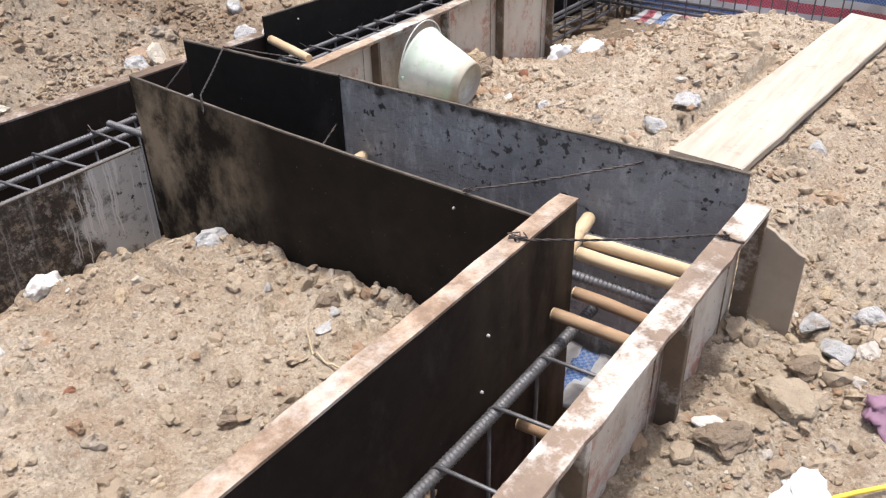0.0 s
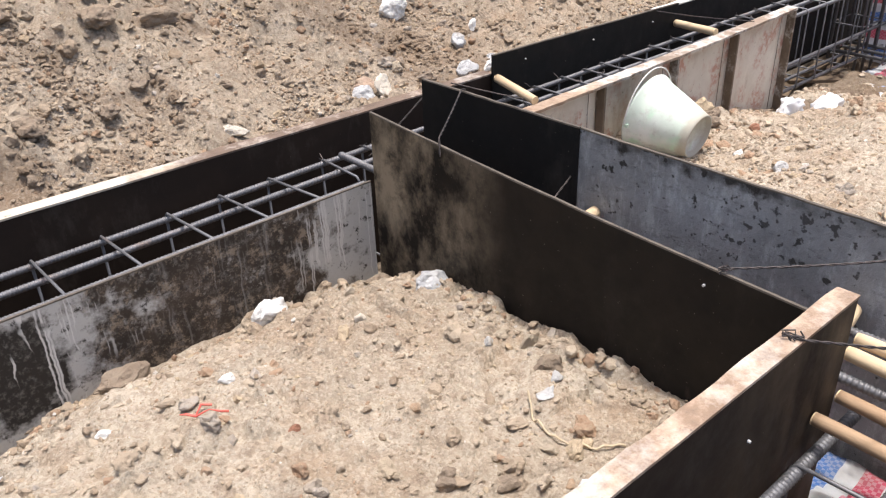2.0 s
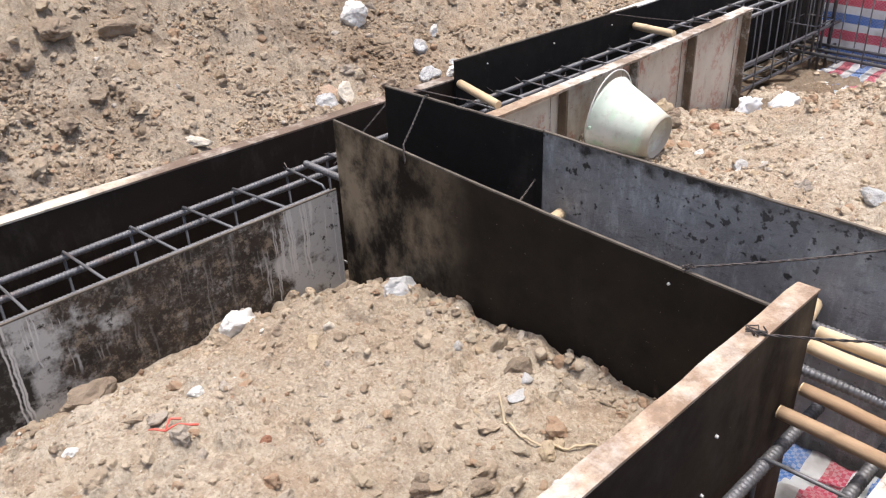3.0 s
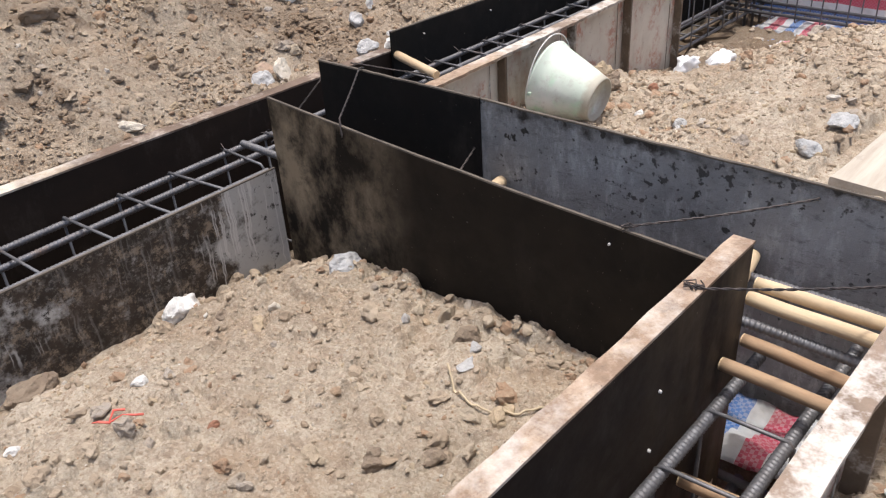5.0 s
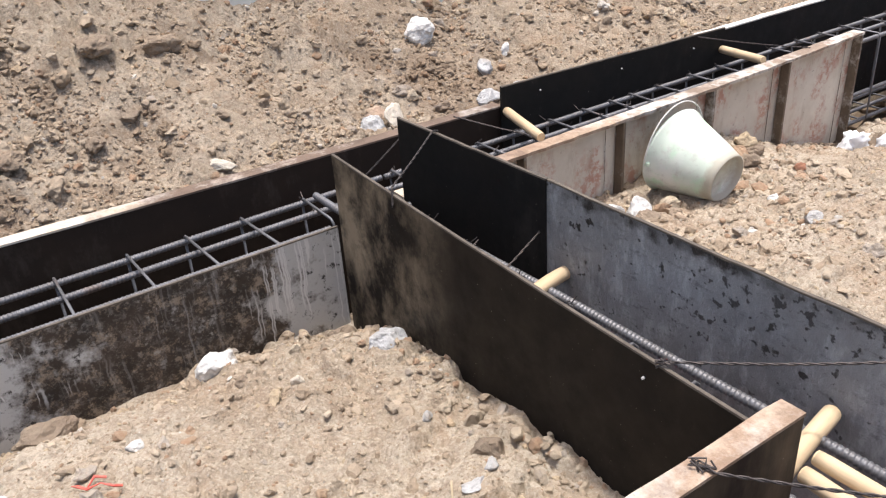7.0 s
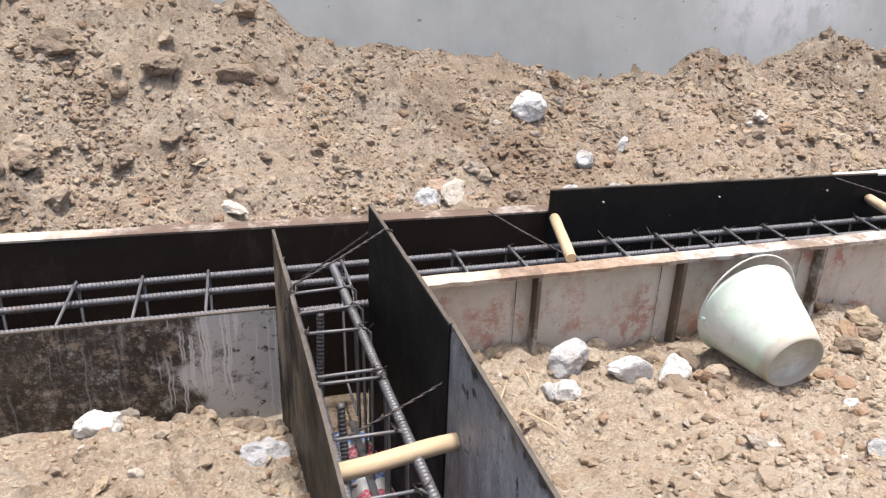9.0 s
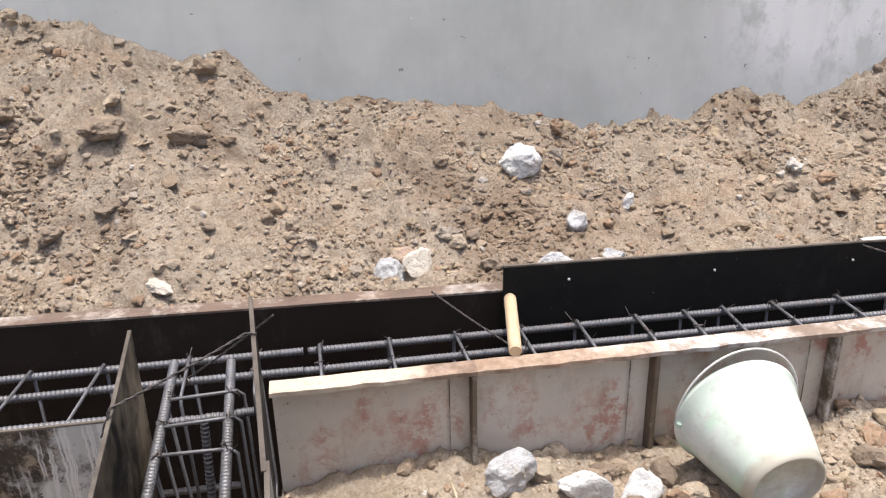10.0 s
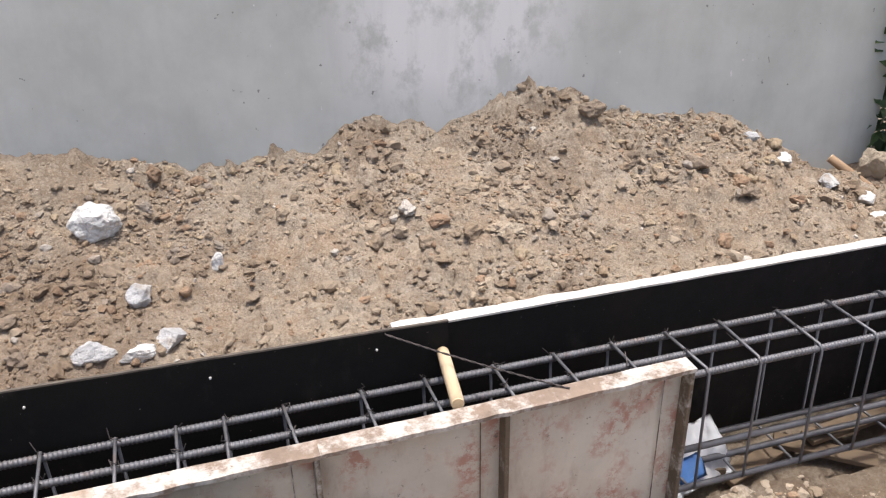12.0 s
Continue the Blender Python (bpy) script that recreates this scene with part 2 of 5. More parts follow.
def steel_panel_material():
    """Steel form panel: grey cement film with red primer showing through in flakes."""
    k = Mat("cement_coated_steel", 0.75, 0, 0.3)
    c = k.mix(k.band(k.noise(4, 6, 0.65), 0.3, 0.7), (0.48, 0.43, 0.365), (0.62, 0.57, 0.495))
    red = k.math("MULTIPLY", k.math("MULTIPLY", k.band(k.noise(24, 8, 0.8), 0.45, 0.54), k.band(k.noise(7, 4, 0.6, (1, 1, 0.6)), 0.47, 0.60)), 0.8)
    c = k.mix(red, c, (0.40, 0.18, 0.13))
    c = k.mix(k.math("MULTIPLY", k.band(k.noise(9, 5, 0.7, (1, 1, 0.35)), 0.54, 0.68), 0.45), c, (0.30, 0.225, 0.16))
    c = k.mix(k.band(k.noise(45, 5, 0.75), 0.63, 0.70), c, (0.20, 0.17, 0.14))
    c = k.mix(k.math("MULTIPLY", k.band(k.noise(2.2, 4), 0.58, 0.72), 0.5), c, (0.26, 0.19, 0.12))
    k.color(c)
    k.bump(k.noise(35, 7, 0.7), 0.5, 0.004)
    return k.m


def rebar_material():
    k = Mat("reinforcing_steel", 0.5, 0.4, 0.4)
    c = k.mix(k.band(k.noise(25, 5, 0.7), 0.3, 0.75), (0.165, 0.168, 0.185), (0.105, 0.10, 0.10))
    c = k.mix(k.math("MULTIPLY", k.band(k.noise(8, 5, 0.7), 0.6, 0.75), 0.5), c, (0.20, 0.11, 0.065))
    k.color(c)
    k.bump(k.noise(160, 4, 0.6), 0.4, 0.002)
    return k.m


def wood_material(name, a, b, stretch, scale=9.0):
    k = Mat(name, 0.75, 0, 0.25)
    c = k.mix(k.band(k.noise(scale, 6, 0.65, stretch), 0.3, 0.72), a, b)
    c = k.mix(k.math("MULTIPLY", k.band(k.noise(10, 5, 0.7), 0.58, 0.72), 0.55), c, tuple(0.5 * v for v in a))
    k.color(c)
    k.bump(k.noise(scale * 4, 5, 0.7, stretch), 0.4, 0.002)
    return k.m


def plaster_material():
    k = Mat("cement_plaster", 0.85, 0, 0.2)
    c = k.mix(k.band(k.noise(1.6, 6, 0.62), 0.36, 0.64), (0.525, 0.548, 0.522), (0.665, 0.688, 0.66))
    c = k.mix(k.math("MULTIPLY", k.band(k.noise(3.5, 7, 0.7), 0.45, 0.70), 0.6), c, (0.66, 0.675, 0.66))
    # a lime-pale patch where the coat was reworked
    at = k.node("ShaderNodeVectorMath")
    at.operation = "DISTANCE"
    k.link(k.coords((0.75, 0.0, 1.0), False), at.inputs[0])
    at.inputs[1].default_value = (1.08, 0.0, 0.90)
    patch = k.math("MULTIPLY", k.band(at.outputs[1], 0.46, 0.20), k.band(k.noise(7, 6, 0.7, (1, 1, 0.8), False), 0.38, 0.52))
    c = k.mix(k.math("MULTIPLY", patch, 0.9), c, (0.88, 0.89, 0.89))
    c = k.mix(k.math("MULTIPLY", k.band(k.noise(34, 3, 0.5, shift=False), 0.72, 0.75), 0.7), c, (0.16, 0.155, 0.15))
    c = k.mix(k.band(k.noise(34, 2, 0.4, (1, 1, 0.7)), 0.775, 0.79), c, (0.75, 0.75, 0.74))
    # trowel strokes
    c = k.mix(k.math("MULTIPLY", k.band(k.noise(16, 5, 0.6, (1, 1, 0.12)), 0.52, 0.70), 0.12), c, (0.42, 0.43, 0.43))
    k.color(c)
    k.bump(k.noise(14, 7, 0.7), 0.25, 0.004)
    return k.m


def bucket_material():
    k = Mat("pale_green_plastic", 0.55, 0, 0.35)
    c = k.mix(k.band(k.noise(5, 4), 0.42, 0.65), (0.50, 0.57, 0.50), (0.66, 0.68, 0.64))
    c = k.mix(k.math("MULTIPLY", k.band(k.noise(9, 4, 0.6), 0.54, 0.68), 0.6), c, (0.38, 0.66, 0.44))
    c = k.mix(k.math("MULTIPLY", k.band(k.noise(22, 6, 0.75), 0.52, 0.68), 0.6), c, (0.38, 0.36, 0.33))
    c = k.mix(k.math("MULTIPLY", k.band(k.noise(6, 5, 0.7, (1, 1, 0.4)), 0.5, 0.72), 0.5), c, (0.46, 0.46, 0.42))
    sep = k.node("ShaderNodeSeparateXYZ")
    k.link(k.co, sep.inputs[0])
    foot = k.math("ADD", sep.outputs[2], k.math("MULTIPLY", k.noise(16, 5, 0.7), 0.06))
    c = k.mix(k.math("MULTIPLY", k.band(foot, 0.065, 0.045), 0.75), c, (0.36, 0.31, 0.25))
    k.color(c)
    k.bump(k.noise(60, 5, 0.7), 0.3, 0.002)
    return k.m


def tarp_material():
    """Woven plastic sheet in red, white and blue stripes with a fine check."""
    k = Mat("striped_tarpaulin", 0.5, 0, 0.4)
    sep = k.node("ShaderNodeSeparateXYZ")
    k.link(k.co, sep.inputs[0])
    v = k.math("FRACT", k.math("MULTIPLY", sep.outputs[1], 5.0), 0.0)
    ramp = k.node("ShaderNodeValToRGB")
    ramp.color_ramp.interpolation = "CONSTANT"
    e = ramp.color_ramp.elements
    e[0].position, e[0].color = 0.0, (0.70, 0.72, 0.75, 1)
    e[1].position, e[1].color = 0.22, (0.10, 0.24, 0.58, 1)
    for p, col in ((0.48, (0.72, 0.73, 0.76, 1)), (0.72, (0.60, 0.09, 0.16, 1))):
        n = e.new(p)
        n.color = col
    k.link(v, ramp.inputs[0])
    check = k.node("ShaderNodeTexChecker", Scale=110.0)
    check.inputs[1].default_value = (0.72, 0.72, 0.74, 1)
    k.link(k.co, check.inputs[0])
    c = k.mix(k.math("MULTIPLY", check.outputs["Fac"], 0.35), ramp.outputs[0], (0.75, 0.75, 0.76))
    c = k.mix(k.math("MULTIPLY", k.band(k.noise(7, 5), 0.5, 0.75), 0.5), c, (0.30, 0.24, 0.19))
    k.color(c)
    k.bump(k.noise(18, 5, 0.6), 0.4, 0.01)
    return k.m


def plain_material(name, a, b, rough=0.6, scale=20, spec=0.3, metal=0.0):
    k = Mat(name, rough, metal, spec)
    k.color(k.mix(k.band(k.noise(scale, 6, 0.65), 0.35, 0.7), a, b))
    k.bump(k.noise(scale * 3, 5, 0.7), 0.3, 0.003)
    return k.m


M_SOIL, M_CLOD = soil_material(), clod_material()
M_TRENCH = soil_material("dark_trench_earth", 0.45)
M_SPOIL, M_SPOIL_CLOD = soil_material("fresh_spoil", 0.80), clod_material("spoil_clod", 0.83)
M_WHITE = stone_material("pale_concrete_rubble", (0.82, 0.81, 0.79), (0.56, 0.55, 0.53), 0.60)
M_GREY = stone_material("grey_concrete_rubble", (0.42, 0.42, 0.43), (0.58, 0.58, 0.58))
M_TAN = stone_material("tan_stone", (0.40, 0.33, 0.25), (0.47, 0.40, 0.31))
M_BROWN = stone_material("brown_earth_lump", (0.235, 0.18, 0.135), (0.31, 0.25, 0.19), 0.62)
M_CREAM = stone_material("cream_stone", (0.56, 0.50, 0.42), (0.66, 0.61, 0.53), 0.70)
M_RUDDY = stone_material("reddish_stone", (0.40, 0.29, 0.22), (0.46, 0.35, 0.27))
M_BRICK = stone_material("broken_red_brick", (0.34, 0.17, 0.11), (0.30, 0.15, 0.10))
M_SLATE = stone_material("blue_grey_stone", (0.40, 0.40, 0.405), (0.52, 0.52, 0.52))
M_BLACK = film_material("black_film_plywood", (0.008, 0.008, 0.008), (0.013, 0.011, 0.010), 0.10)
M_FILM = film_material("brown_black_film_plywood", (0.017, 0.0115, 0.009), (0.028, 0.019, 0.014), 0.18)
M_WORN = film_material("worn_film_plywood", (0.009, 0.007, 0.0056), (0.017, 0.0125, 0.009), 0.05, True)
M_INNER = film_material("sheen_streaked_film_plywood", (0.015, 0.010, 0.008), (0.026, 0.018, 0.013), 0.14, False, (0.85, 1.30))
M_SPATTER, M_DRIP = spatter_material(), drip_material()
M_FLANGE = rust_flange_material("cement_smeared_rusty_steel", (0.27, 0.185, 0.13), (0.43, 0.335, 0.255), 0.42, None, 14.0, 0.6)
M_WASH = rust_flange_material("cement_ended_rusty_steel", (0.22, 0.15, 0.11), (0.36, 0.265, 0.20), 0.46, (0.37, 0.29), 12.0, 0.4)
M_RUST = rust_flange_material("rusty_steel", (0.155, 0.11, 0.085), (0.34, 0.25, 0.19), 0.56, (1.15, 0.95), 9.0, 0.6)
M_PALE = rust_flange_material("cement_white_steel", (0.62, 0.58, 0.52), (0.80, 0.78, 0.74), 0.40)
M_SMEAR = rust_flange_material("white_smeared_rusty_steel", (0.26, 0.195, 0.15), (0.55, 0.515, 0.475), 0.47)
M_PANEL, M_REBAR = steel_panel_material(), rebar_material()
M_RIB = rust_flange_material("brown_steel_rib", (0.16, 0.12, 0.085), (0.33, 0.30, 0.26), 0.58)
M_DOWEL = wood_material("peeled_stick", (0.58, 0.46, 0.31), (0.41, 0.30, 0.19), (1, 1, 0.12), 30)
M_BARK = wood_material("brown_stick", (0.40, 0.285, 0.185), (0.23, 0.14, 0.085), (1, 1, 0.12), 30)
M_CUT = wood_material("cut_stick_end", (0.55, 0.40, 0.24), (0.66, 0.52, 0.33), (1, 1, 1), 30)
M_PLANK = wood_material("weathered_plank", (0.33, 0.288, 0.235), (0.50, 0.455, 0.395), (0.10, 1, 1), 22)
M_EDGE = wood_material("plywood_edge", (0.06, 0.05, 0.042), (0.13, 0.11, 0.09), (1, 1, 6), 20)
M_WALL, M_BUCKET, M_TARP = plaster_material(), bucket_material(), tarp_material()
M_WIRE = plain_material("tie_wire", (0.05, 0.045, 0.045), (0.09, 0.075, 0.07), 0.5, 60, 0.4, 0.6)
M_PLASTIC = plain_material("white_plastic_film", (0.78, 0.79, 0.81), (0.66, 0.68, 0.72), 0.4, 14)
M_BLUE = plain_material("blue_plastic_film", (0.12, 0.28, 0.62), (0.20, 0.36, 0.66), 0.4, 14)
M_RED = plain_material("red_plastic_film", (0.62, 0.10, 0.08), (0.55, 0.16, 0.12), 0.45, 30)
M_ROPE = plain_material("dry_fibre", (0.48, 0.40, 0.28), (0.40, 0.32, 0.22), 0.85, 60)
M_HOSE = plain_material("yellow_hose", (0.72, 0.55, 0.08), (0.62, 0.46, 0.06), 0.45, 12)
M_SHEET = plain_material("corrugated_sheet", (0.36, 0.28, 0.24), (0.44, 0.37, 0.33), 0.6, 6)
M_LEAF = plain_material("leaf", (0.045, 0.075, 0.03), (0.07, 0.11, 0.045), 0.55, 8)
M_PURPLE = plain_material("purple_rag", (0.20, 0.11, 0.17), (0.27, 0.17, 0.23), 0.85, 16)
M_CARD = plain_material("weathered_board", (0.29, 0.245, 0.195), (0.37, 0.32, 0.26), 0.8, 9)
M_OLD = wood_material("old_board", (0.10, 0.07, 0.045), (0.15, 0.11, 0.075), (0.15, 1, 1), 14)
M_BOLT = plain_material("zinc_bolt", (0.50, 0.49, 0.47), (0.62, 0.61, 0.59), 0.5, 30)


# ---- building helpers ----
def thing(name, at=(0, 0, 0), rz=0.0, label="", category="", group="", kind=""):
    ob = new(name)
    ob.empty_display_size = 0.05
    ob.matrix_basis = pose(*at, 0, 0, rz)
    return tagged(ob, label, category, group, kind)


def mesh_of(name, bm, material):
    me = bpy.data.meshes.new(name)
    bm.to_mesh(me)
    bm.free()
    for m in material if isinstance(material, (list, tuple)) else (material,):
        me.materials.append(m)
    return me


def part(name, bm, material, parent, label="", world=True, smooth=False):
    """Links a bmesh as one mesh object under a thing or a part; its points are in the world unless world is off."""
    if world:
        m = parent.matrix_basis.copy()
        up = parent.parent
        while up:
            m = up.matrix_basis @ m
            up = up.parent
        bm.transform(m.inverted())
    me = mesh_of(name, bm, material)
    if smooth:
        me.polygons.foreach_set("use_smooth", [True] * len(me.polygons))
    ob = new(name, me)
    ob.parent = parent
    return tagged(ob, label)


def solo(name, bm, material, at, label, category, group="", kind="", smooth=False):
    """A thing of one mesh."""
    bm.transform(Matrix.Translation(at).inverted())
    me = mesh_of(name, bm, material)
    if smooth:
        me.polygons.foreach_set("use_smooth", [True] * len(me.polygons))
    ob = new(name, me)
    ob.location = at
    return tagged(ob, label, category, group, kind)


def block(x0, x1, y0, y1, z0, z1, bevel=0.002, bm=None):
    bm = bm or bmesh.new()
    vs = bmesh.ops.create_cube(bm, size=1.0)["verts"]
    for v in vs:
        v.co = Vector((x0 + (x1 - x0) * (v.co.x + 0.5), y0 + (y1 - y0) * (v.co.y + 0.5), z0 + (z1 - z0) * (v.co.z + 0.5)))
    if bevel:
        es = {e for v in vs for e in v.link_edges}
        bmesh.ops.bevel(bm, geom=list(es), offset=bevel, segments=1, affect="EDGES")
    return bm


def strip(a, b, thick, top0, top1, low, steps=20, bow=0.0, rag=0.0012, seed=0.0, sag=0.0, out=1.0):
    """An upright board from a to b (plan points) with a slightly wavy top edge; thick goes to the left of a>b (out=1)."""
    bm = bmesh.new()
    a, b = Vector((*a, 0)), Vector((*b, 0))
    d = (b - a).normalized()
    n = Vector((-d.y, d.x, 0)) * out
    rows = []
    for i in range(steps + 1):
        f = i / steps
        p = a.lerp(b, f) + n * bow * math.sin(math.pi * f)
        zt = top0 + (top1 - top0) * f - sag * math.sin(math.pi * f) + rag * (noise.noise(Vector((f * 9, seed, 0.3))) + 0.6 * noise.noise(Vector((f * 31, seed, 0.7))))
        q = p + n * thick
        rows.append([bm.verts.new((p.x, p.y, low)), bm.verts.new((p.x, p.y, zt - 0.0015)), bm.verts.new(((p + n * 0.0015).x, (p + n * 0.0015).y, zt)),
                     bm.verts.new(((q - n * 0.0015).x, (q - n * 0.0015).y, zt)), bm.verts.new((q.x, q.y, zt - 0.0015)), bm.verts.new((q.x, q.y, low))])
    for r, s in zip(rows, rows[1:]):
        for j in range(6):
            bm.faces.new((r[j], r[(j + 1) % 6], s[(j + 1) % 6], s[j]))
    bm.faces.new(rows[0][::-1])
    bm.faces.new(rows[-1])
    bmesh.ops.recalc_face_normals(bm, faces=bm.faces)
    return bm


def edge_strip(a, b, thick, top0, top1, steps, bow, rag, seed, sag, out):
    """The raw top edge of such a board, a hair proud of its faces."""
    bm = bmesh.new()
    a, b = Vector((*a, 0)), Vector((*b, 0))
    d = (b - a).normalized()
    n = Vector((-d.y, d.x, 0)) * out
    rows = []
    for i in range(steps + 1):
        f = i / steps
        p = a.lerp(b, f) + n * bow * math.sin(math.pi * f)
        z = top0 + (top1 - top0) * f - sag * math.sin(math.pi * f) + rag * (noise.noise(Vector((f * 9, seed, 0.3))) + 0.6 * noise.noise(Vector((f * 31, seed, 0.7))))
        rows.append([bm.verts.new((p + n * u) + Vector((0, 0, z + w))) for u, w in ((-0.0006, -0.003), (0.0, 0.001), (thick, 0.001), (thick + 0.0006, -0.003))])
    for r, s in zip(rows, rows[1:]):
        for j in range(4):
            bm.faces.new((r[j], r[(j + 1) % 4], s[(j + 1) % 4], s[j]))
    bm.faces.new(rows[0][::-1])
    bm.faces.new(rows[-1])
    bmesh.ops.recalc_face_normals(bm, faces=bm.faces)
    return bm


def tube(points, radius, sides=8, bm=None, radii=None, cap=True):
    """A round bar along points."""
    bm = bm or bmesh.new()
    pts = [Vector(p) for p in points]
    rings, side = [], None
    for i, p in enumerate(pts):
        d = (pts[min(i + 1, len(pts) - 1)] - pts[max(i - 1, 0)]).normalized()
        if side is None:
            side = d.orthogonal().normalized()
        side = (side - d * side.dot(d)).normalized()
        up = d.cross(side)
        r = radii[i] if radii else radius
        rings.append([bm.verts.new(p + (side * math.cos(2 * math.pi * k / sides) + up * math.sin(2 * math.pi * k / sides)) * r) for k in range(sides)])
    for r, s in zip(rings, rings[1:]):
        for k in range(sides):
            bm.faces.new((r[k], r[(k + 1) % sides], s[(k + 1) % sides], s[k]))
    if cap:
        bm.faces.new(rings[0][::-1])
        bm.faces.new(rings[-1])
    return bm


def ribbed(a, b, radius, pitch=0.0105, sides=9):
    """A deformed reinforcing bar with raised ribs, slightly wavering."""
    a, b = Vector(a), Vector(b)
    n = max(2, int((b - a).length / pitch))
    pts, radii = [], []
    for i in range(n):
        for f, r in ((0.0, 0.96), (0.48, 0.96), (0.58, 1.09), (0.86, 1.09)):
            g = (i + f) / n
            w = Vector((0, 0, 0.004 * noise.noise(Vector((g * 5, a.y * 7, a.z * 3)))))
            pts.append(a.lerp(b, g) + w)
            radii.append(radius * r)
    return tube(pts, radius, sides, radii=radii)


def loop(points, radius, sides=6):
    """A closed hoop through the corner points, rounded at the bends."""
    pts = [Vector(p) for p in points]
    out = []
    for i, p in enumerate(pts):
        for q in (pts[i - 1], pts[(i + 1) % len(pts)]):
            out.append(p + (q - p).normalized() * 0.012)
    return tube([*out, out[0]], radius, sides)


def lump(rx, ry, rz, seed, rough=0.28, level=3, soft=0.0):
    """A broken stone: a ball cut by facets and roughened."""
    bm = bmesh.new()
    bmesh.ops.create_icosphere(bm, subdivisions=level, radius=1.0)
    rnd = random.Random(seed)
    cuts = [(Vector((rnd.uniform(-1, 1), rnd.uniform(-1, 1), rnd.uniform(-1, 1))).normalized(), rnd.uniform(0.50, 0.85) + soft) for _ in range(9)]
    off = Vector((seed * 3.1, seed * 1.7, seed * 0.9))
    for v in bm.verts:
        p = v.co.copy()
        for n, d in cuts:
            over = p.dot(n) - d
            if over > 0:
                p -= n * over * 0.9
        p *= 1 + rough * noise.fractal(p * 1.6 + off, 0.9, 2.1, 4) * 0.6
        v.co = Vector((p.x * rx, p.y * ry, p.z * rz))
    return bm


# ---- ground ----
def vnoise(x, y, seed):
    """Smooth lattice noise from -1 to 1, for arrays."""
    xi, yi = np.floor(x).astype(np.int64), np.floor(y).astype(np.int64)
    fx, fy = x - xi, y - yi
    fx, fy = fx * fx * (3 - 2 * fx), fy * fy * (3 - 2 * fy)

    def h(i, j):
        n = (i * 374761393 + j * 668265263 + seed * 144664) & 0x7FFFFFFF
        n = ((n ^ (n >> 13)) * 1274126177) & 0x7FFFFFFF
        return ((n ^ (n >> 16)) & 0xFFFF) / 32767.5 - 1

    a = h(xi, yi) + (h(xi + 1, yi) - h(xi, yi)) * fx
    b = h(xi, yi + 1) + (h(xi + 1, yi + 1) - h(xi, yi + 1)) * fx
    return a + (b - a) * fy


def worley(x, y, seed):
    """Distance to the nearest of scattered points, about one to a unit square, and a random number for that point."""
    xi, yi = np.floor(x).astype(np.int64), np.floor(y).astype(np.int64)
    best, tag = np.full(x.shape, 9.0), np.zeros(x.shape)
    for i in (-1, 0, 1):
        for j in (-1, 0, 1):
            n = ((xi + i) * 73856093 + (yi + j) * 19349663 + seed * 83492791) & 0x7FFFFFFF
            n = ((n ^ (n >> 13)) * 1274126177) & 0x7FFFFFFF
            a, b, c = (n & 1023) / 1023, ((n >> 10) & 1023) / 1023, ((n >> 20) & 1023) / 1023
            d = np.hypot(xi + i + a - x, yi + j + b - y)
            near = d < best
            best, tag = np.where(near, d, best), np.where(near, c, tag)
    return best, tag


def sig(v):
    return 1 / (1 + np.exp(-np.clip(v, -40, 40)))


def hump(x, y, cx, cy, sx, sy):
    return np.exp(-(((x - cx) / sx) ** 2 + ((y - cy) / sy) ** 2))


LOW = -0.22          # the trenches' bottom
X_LEFT, X_RIGHT = -0.985, -0.735   # the cross trench, between its boards


CREST_X = (-8.0, -4.0, -2.6, -1.9, -1.6, -1.36, -1.18, -0.93, -0.80, -0.63, -0.20, 0.06, 0.46, 0.78, 1.13, 1.32, 1.60, 1.93, 2.07, 2.4, 2.73, 3.0, 3.23, 6.0)
CREST_Z = (0.70, 1.25, 1.30, 1.08, 0.97, 0.92, 0.80, 0.80, 0.67, 0.59, 0.59, 0.52, 0.42, 0.45, 0.485, 0.445, 0.52, 0.52, 0.425, 0.385, 0.325, 0.19, 0.05, 0.0)


def wall_y(x):
    return 1.225 + 0.03 * x


